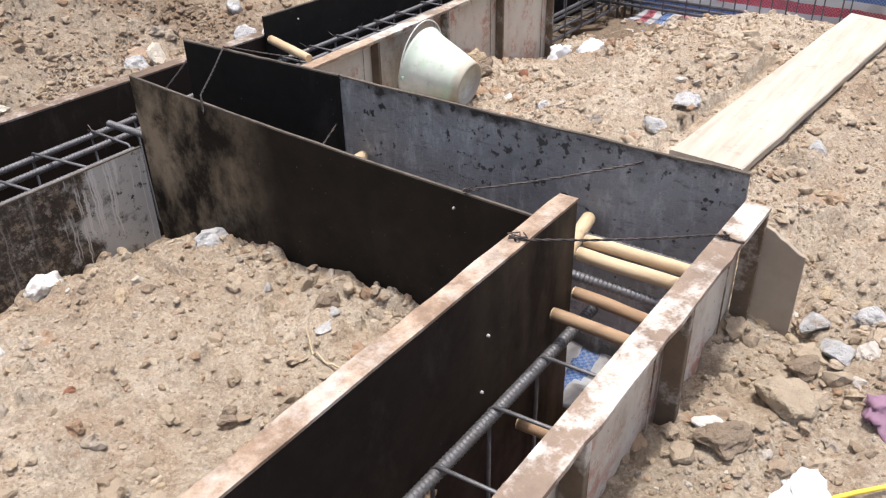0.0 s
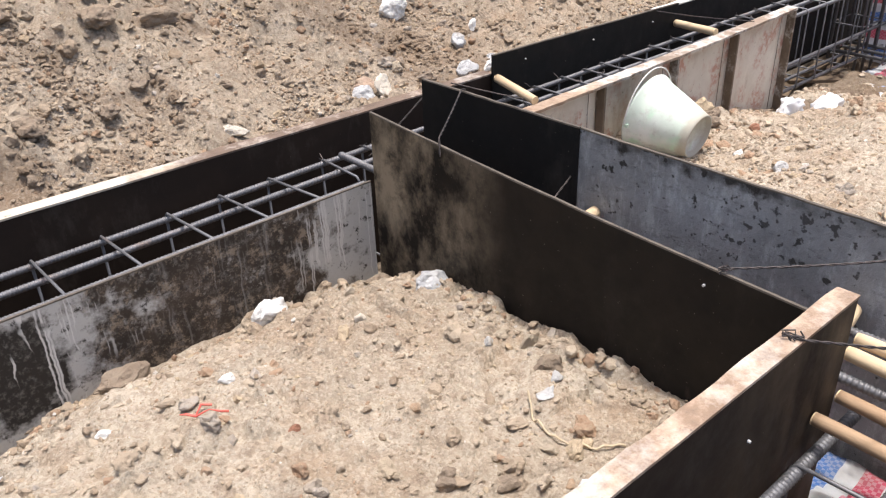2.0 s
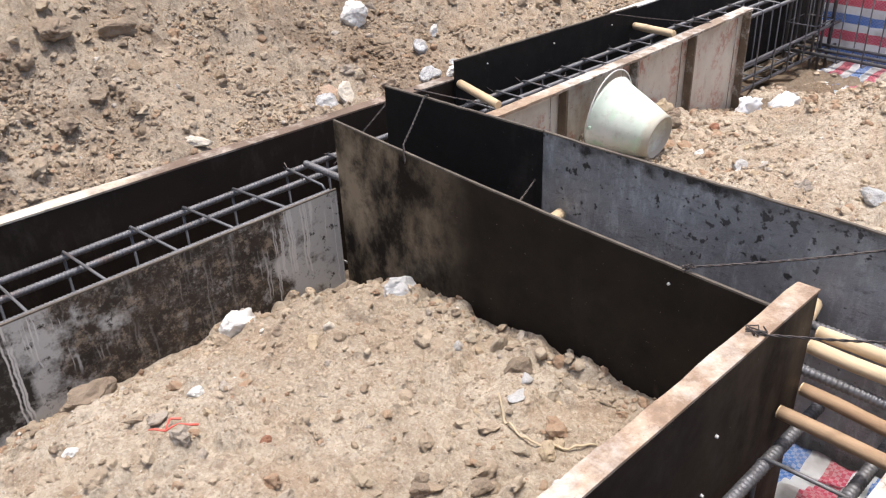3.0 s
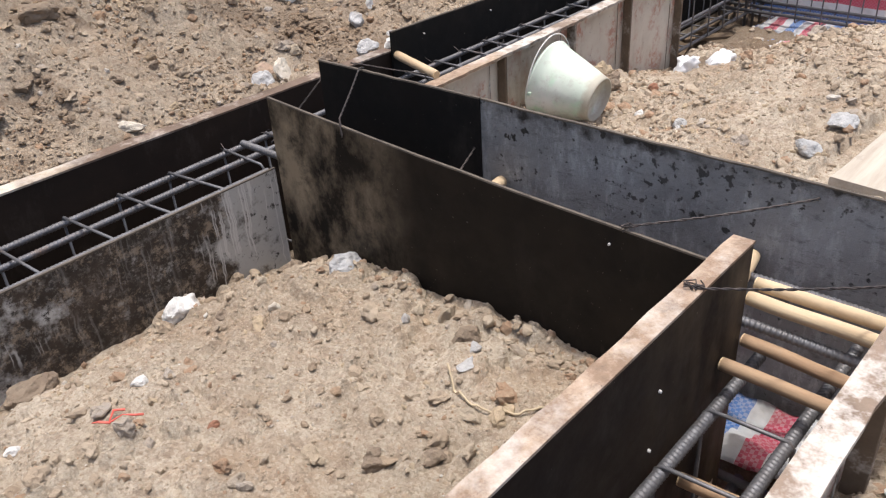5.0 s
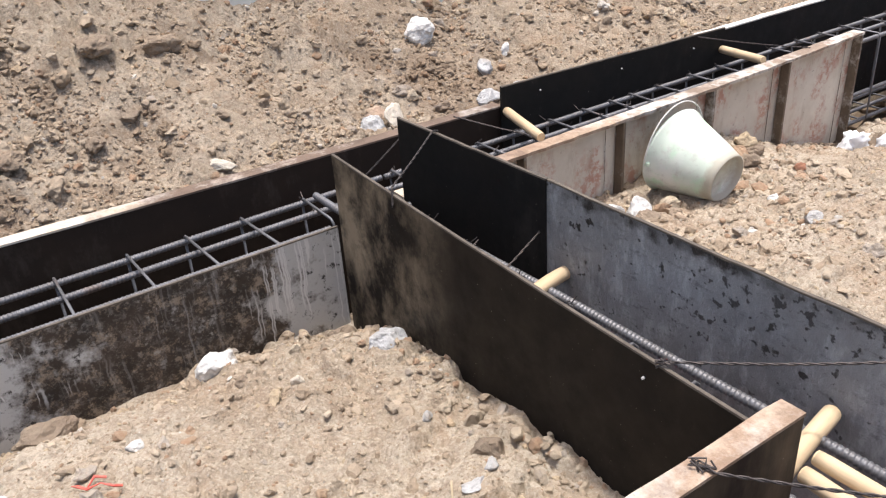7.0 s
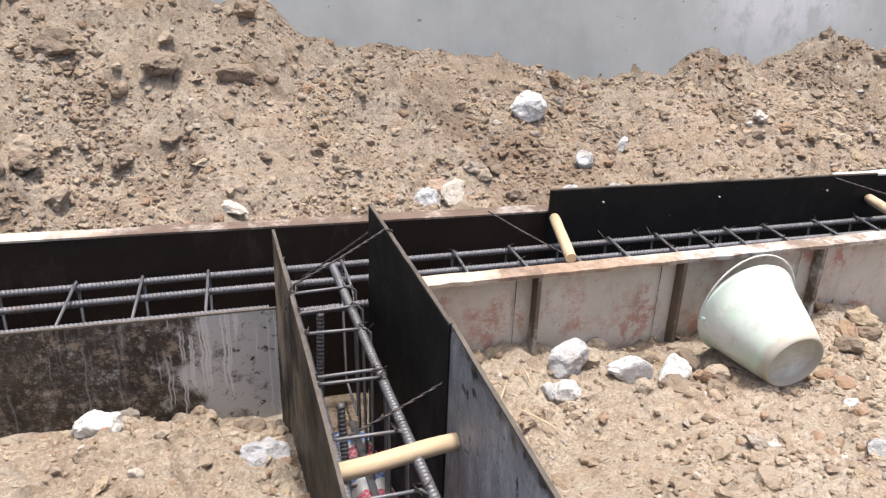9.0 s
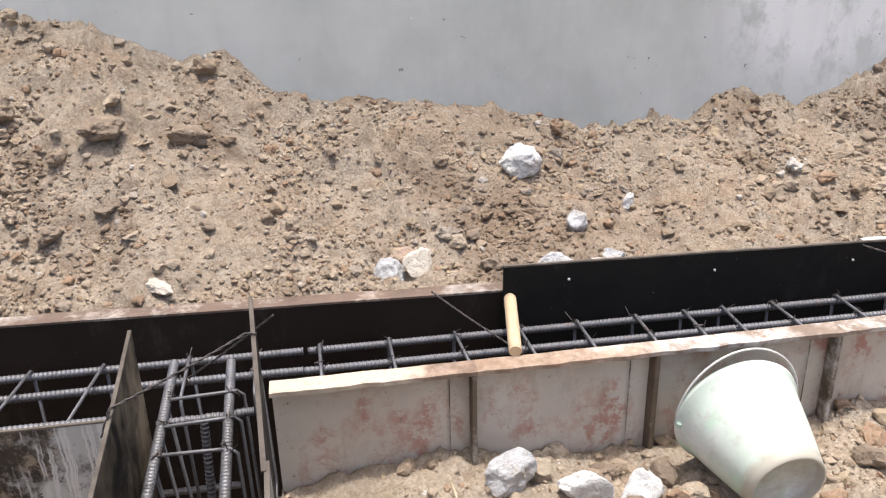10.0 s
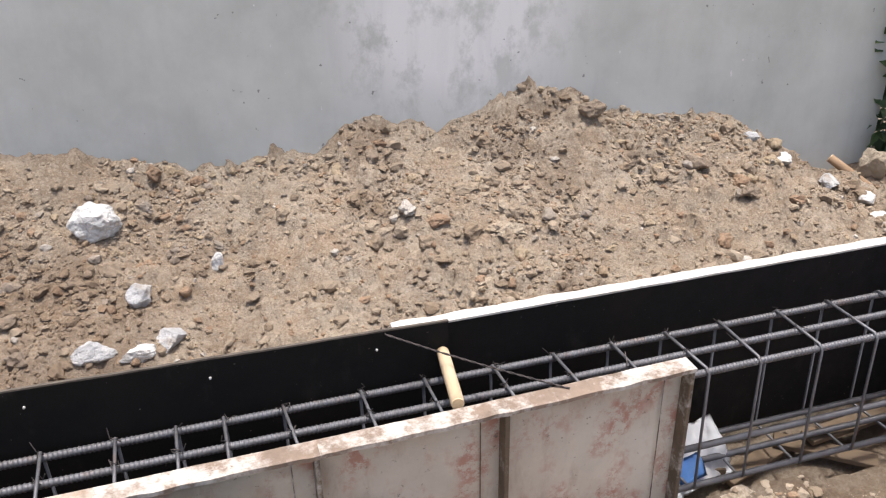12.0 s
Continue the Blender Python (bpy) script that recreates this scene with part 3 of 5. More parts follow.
def ground(x, y):
    """Height of the earth at plan points."""
    x, y = np.asarray(x, float), np.asarray(y, float)
    # the spoil bank climbs from the trench to its crest against the wall
    crest = np.interp(x, CREST_X, CREST_Z)
    climb = np.interp(x, (-1.6, -1.1, -0.4, 0.5, 3.0), (1.15, 1.3, 1.9, 1.85, 1.8))
    back = 0.15 + (crest - 0.15) * np.clip(y / 1.19, 0, 1.35) ** climb
    cell = 0.145 + 0.07 * hump(x, y, -1.85, -0.9, 0.4, 0.35) - 0.11 * np.exp(-((y + 0.37) / 0.15) ** 2) - 0.032 * np.exp(-((x + 1.0) / 0.12) ** 2) * np.exp(-((y + 0.65) / 0.3) ** 2)
    cell -= 0.10 * sig((-2.1 - x) / 0.08) * np.exp(-((y + 0.37) / 0.3) ** 2)
    right = 0.05 + 0.19 * sig((-0.95 - y) / 0.13) - 0.21 * sig((x - 1.15) / 0.13) * sig((y + 0.72) / 0.1) - 0.24 * sig((x - 1.85) / 0.10) * sig((-0.62 - y) / 0.08)
    near = 0.215 - 0.06 * hump(x, y, -0.6, -2.12, 0.22, 0.15)
    z = np.where(y > -0.12, back, np.where(x < -0.86, cell, right))
    edge = sig((-2.02 - y) / 0.05)
    z = z * (1 - edge) + near * edge
    # roughness: lumps in three sizes, less where the earth has been trodden
    calm = np.where((x < -0.86) & (y < -0.12) & (y > -1.8), 0.55, 1.0)
    u, v = x + 0.05 * vnoise(x * 7, y * 7, 1), y + 0.05 * vnoise(x * 7, y * 7, 2)
    z = z + calm * (0.030 * vnoise(u * 2.7, v * 2.7, 3) + 0.022 * vnoise(u * 7, v * 7, 4) + 0.016 * (0.5 - np.abs(vnoise(u * 15, v * 15, 5))) + 0.009 * (0.5 - np.abs(vnoise(u * 34, v * 34, 6))) + 0.005 * vnoise(u * 70, v * 70, 7))
    # runs of loose earth that rolled down the bank
    z = z + np.where(y > 0.02, 0.028 * vnoise(u * 6 + v * 2.5, v * 1.4, 23) + 0.03 * vnoise(u * 3.5, v * 4, 24), 0)
    rough = np.where((x < -0.86) & (y < -0.12) & (y > -1.8), 0.95, 1.0) * (0.55 + 0.45 * vnoise(x * 2.3, y * 2.3, 12))
    for size, tall, seed in ((0.10, 0.040, 13), (0.055, 0.026, 14), (0.030, 0.014, 15), (0.017, 0.007, 16)):
        d, c = worley(u / size, v / size, seed)
        z = z + rough * np.where(y > -0.12, 1.15, 1.0) * tall * c ** np.where(y > -0.12, 1.7, 2.0) * np.sqrt(np.clip(1 - (d / 0.62) ** 2, 0, 1))
    bed = (np.abs(y + 1.69 + 0.065 * x) < 0.16) & (x > -0.10) & (x < 1.70)
    z = np.where(bed, np.minimum(z, 0.238), z)
    # the trenches
    main = (y > -0.252) & (y < 0.03)
    main_left = (x < -1.0) & (y > -0.352) & (y < 0.03)
    left_board = -1.026 - 0.0311 * (y + 0.385)
    right_board = -0.790 - 0.0640 * (y + 0.335)
    cross = (x > left_board + 0.018) & (x < right_board + 0.016) & (y > -1.995) & (y < 0)
    third = (x < -0.72) & (y > -1.995) & (y < -1.742)
    corner = (x > -1.0) & (x < -0.69) & (y < -1.69) & (y > -1.995)
    far = (x > 2.40) & (x < 2.82) & (y < 0)
    pit = (main | main_left | cross | third | corner | far) & (np.abs(x) < 8) & (y > -6)
    return np.where(pit, LOW + 0.02 * vnoise(x * 9, y * 9, 8), z)


def spread(lo, hi, step, reach, fine):
    """Grid lines: even between lo and hi, closer within fine, then ever wider out to reach."""
    mid = list(np.arange(lo, fine[0], step)) + list(np.arange(fine[0], fine[1], 0.008)) + list(np.arange(fine[1], hi + step / 2, step))
    out, s = [], step
    while sum(out) < reach:
        s *= 1.22
        out.append(s)
    right = hi + np.cumsum(out)
    left = lo - np.cumsum(out)
    return np.array([*left[::-1], *mid, *right])


def make_ground():
    gx, gy = spread(-2.9, 3.7, 0.0125, 300, (-2.4, -1.0)), spread(-2.7, 1.32, 0.0125, 300, (-1.75, -0.35))
    xx, yy = np.meshgrid(gx, gy)
    zz = ground(xx, yy)
    verts = np.stack([xx, yy, zz], -1).reshape(-1, 3)
    w, h = len(gx), len(gy)
    i = (np.arange(h - 1)[:, None] * w + np.arange(w - 1)[None]).reshape(-1)
    faces = np.stack([i, i + 1, i + w + 1, i + w], -1)
    me = bpy.data.meshes.new("ground")
    me.from_pydata(verts.tolist(), [], faces.tolist())
    me.materials.append(M_SOIL)
    me.materials.append(M_SPOIL)
    me.materials.append(M_TRENCH)
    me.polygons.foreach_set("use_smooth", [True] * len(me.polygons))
    # faces below -0.12 take the darkest soil, the bank its own
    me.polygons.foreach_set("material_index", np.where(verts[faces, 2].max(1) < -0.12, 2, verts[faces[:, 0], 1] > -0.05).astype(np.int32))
    return tagged(new("ground", me), "dry light-brown crumbly earth with dug trenches", "ground", kind="structure")


make_ground()


def make_wall():
    bm = bmesh.new()
    x0, x1 = -9.0, 3.56
    vs = []
    for x, dy in ((x0, 0), (x1, 0), (x1, 0.12), (x0, 0.12)):
        vs.append([bm.verts.new((x, wall_y(x) + dy, z)) for z in (-0.4, 1.8)])
    for a, b in zip(vs, vs[1:] + vs[:1]):
        bm.faces.new((a[0], b[0], b[1], a[1]))
    bm.faces.new([v[1] for v in vs])
    bm.faces.new([v[0] for v in vs][::-1])
    bmesh.ops.recalc_face_normals(bm, faces=bm.faces)
    ob = new("wall_north", mesh_of("wall_north", bm, M_WALL))
    return tagged(ob, "grey cement-plastered boundary wall with pale patches", "wall", kind="structure")


make_wall()


# ---- formwork ----
def film_form(name, a, b, top0, top1, low, film, label, flange=None, depth=0.05, group="formwork panels", out=1.0, seed=0.0, thick=0.015, bow=0.0, sag=0.0, rag=0.0012):
    """An upright form board from a to b, its face on the line, with or without a steel flange along its top behind the face."""
    t = thing(name, (*[(p + q) / 2 for p, q in zip(a, b)], low), math.degrees(math.atan2(b[1] - a[1], b[0] - a[0])), label, "formwork panel", group)
    part("face_sheet", strip(a, b, thick, top0, top1, low, 30, bow, rag, seed, sag, out), film, t)
    if not flange:
        part("edge", edge_strip(a, b, thick, top0, top1, 30, bow, rag, seed, sag, out), M_EDGE, t, "bare plywood edge")
    if flange:
        d = Vector((b[0] - a[0], b[1] - a[1], 0)).normalized()
        bm = bmesh.new()
        ups = []
        m = Vector((-d.y, d.x, 0)) * out
        steps = 60
        for i in range(steps + 1):
            f = i / steps
            p = Vector((*a, 0)).lerp(Vector((*b, 0)), f)
            z = top0 + (top1 - top0) * f + 0.0022 + 0.0016 * noise.noise(Vector((f * 14, seed, 2.0)))
            w = depth + 0.007 * noise.noise(Vector((f * 22, seed, 5.0)))
            p0, p1 = p - m * 0.002, p + m * w
            ups.append([bm.verts.new((p0.x, p0.y, z)), bm.verts.new((p1.x, p1.y, z - 0.001)), bm.verts.new((p1.x, p1.y, z - 0.008)), bm.verts.new((p0.x, p0.y, z - 0.006))])
        for r, s in zip(ups, ups[1:]):
            for j in range(4):
                bm.faces.new((r[j], r[(j + 1) % 4], s[(j + 1) % 4], s[j]))
        bm.faces.new(ups[0][::-1])
        bm.faces.new(ups[-1])
        bmesh.ops.recalc_face_normals(bm, faces=bm.faces)
        part("top_flange", bm, flange, t, "cement-smeared rusty steel flange")
    return t


def bolts(t, spots, normal):
    sheet_part = t.children[0]
    for p in spots:
        bm = bmesh.new()
        q = Vector(normal).to_track_quat("Z", "Y").to_matrix().to_4x4()
        bmesh.ops.create_cone(bm, cap_ends=True, segments=10, radius1=0.0034, radius2=0.0027, depth=0.005, matrix=Matrix.Translation(p) @ q)
        part("bolt", bm, M_BOLT, sheet_part, "pale round bolt head")


# main trench, far side
film_form("formwork", (-4.5, 0.004), (-0.16, 0.004), 0.455, 0.375, LOW, M_FILM, "dark form panel with a rusty steel top edge", M_RUST, seed=1.0)
tall = film_form("formwork_board", (-0.176, -0.012), (1.0, -0.012), 0.452, 0.431, LOW, M_BLACK, "black film-faced plywood board bolted in the trench", seed=2.0, thick=0.008)
bolts(tall, [(0.0, -0.014, 0.40), (0.406, -0.014, 0.389), (0.811, -0.014, 0.383)], (0, -1, 0))
film_form("formwork", (0.86, 0.004), (2.6, 0.004), 0.420, 0.421, -0.17, M_BLACK, "black form panel with a cement-white top edge", M_PALE, 0.036, seed=3.0)
film_form("formwork", (2.604, 0.004), (4.6, 0.004), 0.421, 0.421, -0.17, M_BLACK, "black form panel with a cement-white top edge", M_PALE, 0.036, seed=3.5)
# main trench, near side by the cell
film_form("formwork_board", (-4.5, -0.372), (-1.026, -0.366), 0.342, 0.338, -0.25, M_DRIP, "dark form board with pale cement drips", seed=4.0, thick=0.007)
# cross trench
worn = film_form("formwork_board", (-1.026, -0.385), (-0.985, -1.729), 0.556, 0.489, -0.25, M_WORN, "brown-black plywood board with scuffed stains", seed=5.0, thick=0.007, sag=0.012, bow=0.006)
bolts(worn, [(-0.992, -1.455, 0.452)], (-1, -0.03, 0))
film_form("formwork_board", (-0.790, -0.335), (-0.742, -0.905), 0.584, 0.572, -0.25, M_BLACK, "black film-faced plywood board, end of the cross trench", seed=6.0, thick=0.008)
film_form("formwork_board", (-0.739, -0.880), (-0.690, -1.995), 0.570, 0.556, -0.25, M_SPATTER, "plywood board grey with dried cement wash", seed=7.0, thick=0.008, rag=0.0025)
# near trench
inner = film_form("formwork", (-3.6, -1.746), (-0.973, -1.746), 0.553, 0.553, -0.25, M_INNER, "black form panel with a rusty cement-smeared edge", M_FLANGE, 0.040, seed=8.0)
bolts(inner, [(-1.30, -1.749, 0.42), (-1.32, -1.749, 0.30), (-1.42, -1.749, 0.21)], (0, -1, 0))


def steel_panel(x0, x1, y, top0, top1, low, facing, ribs, flange, label, group):
    """A steel form panel: a plate with a top flange and upright ribs standing out on its outer side."""
    t = thing("steel_form_panel", ((x0 + x1) / 2, y, low), 0, label, "formwork panel", group)
    o = y + facing * 0.048
    part("plate", strip((x0 + 0.002, y), (x1 - 0.002, y), 0.005, top0 - 0.004, top1 - 0.004, low, 10, seed=x0, out=1.0 if facing < 0 else -1.0), M_PANEL, t)
    bm = bmesh.new()
    rows = []
    for i in range(25):
        f = i / 24
        x = x0 + (x1 - x0) * f
        z = (top0 + (top1 - top0) * f) + 0.0016 * noise.noise(Vector((x * 16, y, 1.0)))
        e = o + facing * 0.005 * noise.noise(Vector((x * 24, y, 4.0)))
        rows.append([bm.verts.new((x, y - facing * 0.006, z)), bm.verts.new((x, e, z)), bm.verts.new((x, e, z - 0.011)), bm.verts.new((x, y - facing * 0.006, z - 0.008))])
    for r, s in zip(rows, rows[1:]):
        for j in range(4):
            bm.faces.new((r[j], r[(j + 1) % 4], s[(j + 1) % 4], s[j]))
    bm.faces.new(rows[0][::-1])
    bm.faces.new(rows[-1])
    bmesh.ops.recalc_face_normals(bm, faces=bm.faces)
    part("top_flange", bm, flange, t, "rusty flange smeared with cement")
    for x, w, m in ribs:
        f = (x - x0) / (x1 - x0)
        a, b = sorted((y + facing * 0.0055, (o if w > 0.005 else y + facing * 0.011) - facing * 0.002))
        part("rib", block(x - w / 2, x + w / 2, a, b, low, top0 + (top1 - top0) * f - 0.0125, 0.0015), m, t)
    return t


xs = [-0.775, -0.30, 0.146, 0.615, 1.06, 1.545]
tops = [0.326, 0.328, 0.331, 0.336, 0.345, 0.358]
for i in range(5):
    x0, x1 = xs[i], xs[i + 1]
    steel_panel(x0, x1, -0.256, tops[i], tops[i + 1], -0.24, -1, [(x1 - 0.008, 0.012, M_RIB), (x1 - 0.062, 0.003, M_RIB)],
                (M_WASH, M_FLANGE, M_SMEAR, M_SMEAR, M_SMEAR)[i], "grey steel form panel with flaking red paint", "steel form panels")
for x0, x1 in ((-3.3, -2.46), (-2.456, -1.86), (-1.856, -0.70)):
    steel_panel(x0, x1, -2.005, 0.503, 0.503, -0.2, -1, [(x1 - 0.008, 0.013, M_RIB), (x1 - 0.085, 0.003, M_RIB)] + [(x1 - 0.41, 0.018, M_RIB), (x1 - 0.46, 0.003, M_RIB), (x1 - 0.80, 0.018, M_RIB)] * (x1 > -1), M_SMEAR, "grey steel form panel with a cement-white edge", "outer steel form panels")
solo("plywood_offcut", strip((-0.668, -2.02), (-0.660, -2.132), 0.012, 0.452, 0.385, 0.10, 8, rag=0.004), M_CARD, (-0.664, -2.08, 0.1), "brown plywood offcut standing at the trench corner", "board")


# ---- reinforcement cages ----
def cage(name, label, top_bars, low_bars, hoops, radius=0.0095):
    """Long ribbed bars tied inside bent hoops."""
    t = thing(name, top_bars[0][0][:2] + (LOW,), 0, label, "rebar cage", "rebar cages")
    for a, b in top_bars:
        part("long_bar", ribbed(a, b, radius), M_REBAR, t, smooth=True)
    for a, b in low_bars:
        part("long_bar", tube([a, b], radius, 8), M_REBAR, t, smooth=True)
    for pts in hoops:
        part("hoop", loop(pts, 0.0042), M_REBAR, t, smooth=True)
    return t


def ties(t, points):
    """Knots of tie wire where hoops cross the long bars."""
    for i, p in enumerate(points):
        k = random.Random(i)
        pts = [Vector(p) + Vector((k.uniform(-1, 1), k.uniform(-1, 1), k.uniform(-0.4, 1))) * 0.013 for _ in range(9)]
        pts.append(Vector(p) + Vector((k.uniform(-1, 1) * 0.03, k.uniform(-1, 1) * 0.03, 0.02)))
        part("wire_tie", tube(pts, 0.0013, 4), M_WIRE, t)


rnd = random.Random(4)
Y1, Y2, Y3 = -0.047, -0.142, -0.228
hoops = []
for x in (-3.90, -3.70, -3.50, -3.30, -3.10, -2.90, -2.70, -2.48, -2.27, -2.09, -1.905, -1.715, -1.52, -1.352, -1.182):
    s = rnd.uniform(-0.004, 0.004)
    hoops.append([(x + s, Y1 + 0.012, 0.294), (x - 0.012 - s, -0.352, 0.334), (x - 0.012 - s, -0.345, -0.12), (x + s, Y1 + 0.012, -0.12)])
cage("rebar_cage", "grey ribbed steel bars tied with hoops in the trench", [((-4.3, Y1, 0.28), (-0.7, Y1, 0.28)), ((-4.3, Y2, 0.28), (-0.7, Y2, 0.28)), ((-4.3, -0.352, 0.333), (-1.04, -0.352, 0.331))],
     [((-4.3, Y1, -0.11), (-0.9, Y1, -0.11)), ((-4.3, -0.33, -0.11), (-1.1, -0.33, -0.11))], hoops)
hoops = []
spots = [-0.985, -0.82, -0.664, -0.487, -0.311, -0.144, 0.013, 0.173, 0.308, 0.418, 0.567, 0.756, 0.92, 1.106, 1.28, 1.447, 1.614, 1.779, 1.968, 2.144, 2.326, 2.5, 2.68, 2.86, 3.05, 3.23, 3.41, 3.6, 3.78, 3.95, 4.13, 4.3]
for x in spots:
    s = rnd.uniform(-0.005, 0.005)
    hoops.append([(x + s, Y1 + 0.012, 0.294), (x + 0.01 - s, Y3 - 0.012, 0.292), (x - s + 0.02, Y3 - 0.012, -0.12), (x + s + 0.01, Y1 + 0.012, -0.12)])
cage("rebar_cage", "grey ribbed steel bars tied with hoops in the trench", [((-0.69, Y1, 0.28), (4.5, Y1, 0.28)), ((-0.70, Y2, 0.28), (4.5, Y2, 0.28)), ((-0.70, Y3, 0.278), (4.5, Y3, 0.278))],
     [((-0.7, Y1, -0.11), (4.5, Y1, -0.11)), ((-0.7, Y3, -0.11), (4.5, Y3, -0.11)), ((1.2, Y2, -0.11), (4.5, Y2, -0.11)), ((1.3, Y3, 0.03), (4.5, Y3, 0.03))], hoops)
far_cage = scene.objects["rebar_cage.001"]
ties(far_cage, [(x + 0.003, y, 0.287) for x in spots[:20] for y in (Y1, Y2)])
hoops = []
for y in (-0.34, -0.44, -0.542, -0.717, -0.745, -0.93, -1.10, -1.28, -1.45, -1.60):
    s = rnd.uniform(-0.006, 0.006)
    hoops.append([(-0.986, y + s, 0.362), (-0.825, y - s, 0.362), (-0.815, y - s, -0.10), (-0.955, y + s, -0.10)])
cage("rebar_cage", "grey ribbed steel bars tied with hoops in the cross trench", [((-0.992, -0.17, 0.352), (-0.940, -1.98, 0.352)), ((-0.862, -0.19, 0.352), (-0.775, -1.98, 0.352))],
     [((-0.95, -0.3, -0.09), (-0.92, -1.95, -0.09)), ((-0.83, -0.3, -0.09), (-0.79, -1.95, -0.09))], hoops, 0.0105)
meet = scene.objects["rebar_cage.002"]
for a, b in (((-1.0, -0.40, 0.338), (-0.80, -0.385, 0.338)), ((-0.915, -0.34, 0.30), (-0.925, -0.36, 0.02)), ((-0.905, -0.60, 0.20), (-0.895, -0.66, -0.12))):
    part("stub_bar", ribbed(a, b, 0.0095), M_REBAR, meet, "short ribbed bar at the crossing", smooth=True)
ties(scene.objects["rebar_cage.002"], [(x, y, 0.362) for y in (-0.34, -0.44, -0.542, -0.717, -0.745, -0.93, -1.10) for x in (-0.976, -0.842)])
hoops = []
for x in (-2.9, -2.72, -2.54, -2.36, -2.18, -2.0, -1.83, -1.66, -1.485, -1.30, -1.12):
    s = rnd.uniform(-0.008, 0.008)
    hoops.append([(x + s, -1.757, 0.264), (x - s, -1.925, 0.264), (x - s, -1.925, -0.12), (x + s, -1.757, -0.12)])
cage("rebar_cage", "grey ribbed steel bars tied with hoops in the near trench", [((-3.4, -1.768, 0.25), (-0.90, -1.768, 0.25)), ((-3.4, -1.912, 0.25), (-0.76, -1.912, 0.25))],
     [((-3.4, -1.768, -0.10), (-0.9, -1.768, -0.10)), ((-3.4, -1.912, -0.10), (-0.8, -1.912, -0.10))], hoops, 0.0125)
hoops = []
for y in (-0.38, -0.52, -0.66, -0.80, -0.94, -1.08, -1.22, -1.36, -1.50):
    hoops.append([(2.47, y, 0.42), (2.70, y, 0.42), (2.70, y, -0.12), (2.47, y, -0.12)])
cage("rebar_cage", "grey ribbed steel bars tied with hoops before a striped tarpaulin", [((2.48, -0.2, 0.405), (2.48, -3.2, 0.405)), ((2.69, -0.2, 0.405), (2.69, -3.2, 0.405))],
     [((2.48, -0.1, -0.09), (2.48, -3.2, -0.09)), ((2.58, -0.1, -0.09), (2.58, -3.2, -0.09)), ((2.69, -0.1, -0.09), (2.69, -3.2, -0.09))], hoops)
stub = thing("column_cage", (2.6, -0.14, LOW), 0, "upright column bars tied with hoops at the trench corner", "rebar cage", "rebar cages")
for x, y in ((2.50, -0.22), (2.72, -0.22), (2.50, -0.06), (2.72, -0.06), (2.61, -0.22), (2.61, -0.06)):
    part("upright_bar", tube([(x, y, LOW), (x, y, 1.9)], 0.009, 8), M_REBAR, stub, smooth=True)
for k in range(12):
    z = -0.1 + k * 0.16
    part("hoop", loop([(2.49, -0.23, z), (2.73, -0.23, z), (2.73, -0.05, z), (2.49, -0.05, z)], 0.0042), M_REBAR, stub, smooth=True)


# ---- sticks that hold the boards apart ----
def stick(a, b, r, label, seed=0, wood=None):
    a, b = Vector(a), Vector(b)
    pts, radii = [], []
    n = 12
    side = (b - a).normalized().orthogonal()
    for i in range(n + 1):
        f = i / n
        pts.append(a.lerp(b, f) + side * 0.0016 * noise.noise(Vector((f * 2, seed, 1))))
        k = 1 + 0.035 * noise.noise(Vector((f * 5, seed, 3)))
        if i in (0, n):
            k *= 0.97
        radii.append(r * k)
    mid = (a + b) / 2
    t = thing("wooden_stick", tuple(mid), 0, label, "stick", "spacer sticks")
    t.matrix_basis = Matrix.Translation(mid) @ (b - a).to_track_quat("Z", "Y").to_matrix().to_4x4()
    shaft = part("shaft", tube(pts, r, 14, radii=radii), wood or M_DOWEL, t, smooth=True)
    d = (b - a).normalized()
    for e, s in ((a, -1), (b, 1)):
        bm = bmesh.new()
        bmesh.ops.create_cone(bm, cap_ends=True, segments=14, radius1=r * 0.97, radius2=r * 0.92, depth=0.003, matrix=Matrix.Translation(e + d * s * 0.0012) @ (d * s).to_track_quat("Z", "Y").to_matrix().to_4x4())
        part("cut_end", bm, M_CUT, shaft, "sawn end grain")
    return t


S = "peeled pale wooden stick wedged across the trench"
stick((-2.105, -0.04, 0.372), (-2.109, -0.355, 0.374), 0.0155, S, 1)
stick((-0.160, -0.020, 0.362), (-0.200, -0.250, 0.342), 0.0165, S, 2)
stick((0.981, -0.020, 0.345), (0.948, -0.245, 0.352), 0.0165, S, 3)
stick((-0.982, -1.045, 0.380), (-0.728, -0.965, 0.348), 0.0175, S, 4)
stick((-1.058, -1.752, 0.325), (-1.055, -2.000, 0.325), 0.0138, "brown wooden stick wedged across the trench", 5, M_BARK)
stick((-0.965, -1.752, 0.325), (-0.975, -2.000, 0.325), 0.0138, "brown wooden stick wedged across the trench", 6, M_BARK)
stick((-0.922, -1.735, 0.395), (-0.935, -1.998, 0.405), 0.0152, S, 7)
stick((-0.892, -1.735, 0.412), (-0.895, -1.998, 0.420), 0.0140, S, 8)
stick((-0.975, -1.700, 0.352), (-0.722, -1.655, 0.362), 0.0175, S, 9)
stick((-1.183, -1.752, 0.120), (-1.160, -1.998, 0.120), 0.0150, "reddish wooden stick wedged low in the trench", 10, M_BARK)


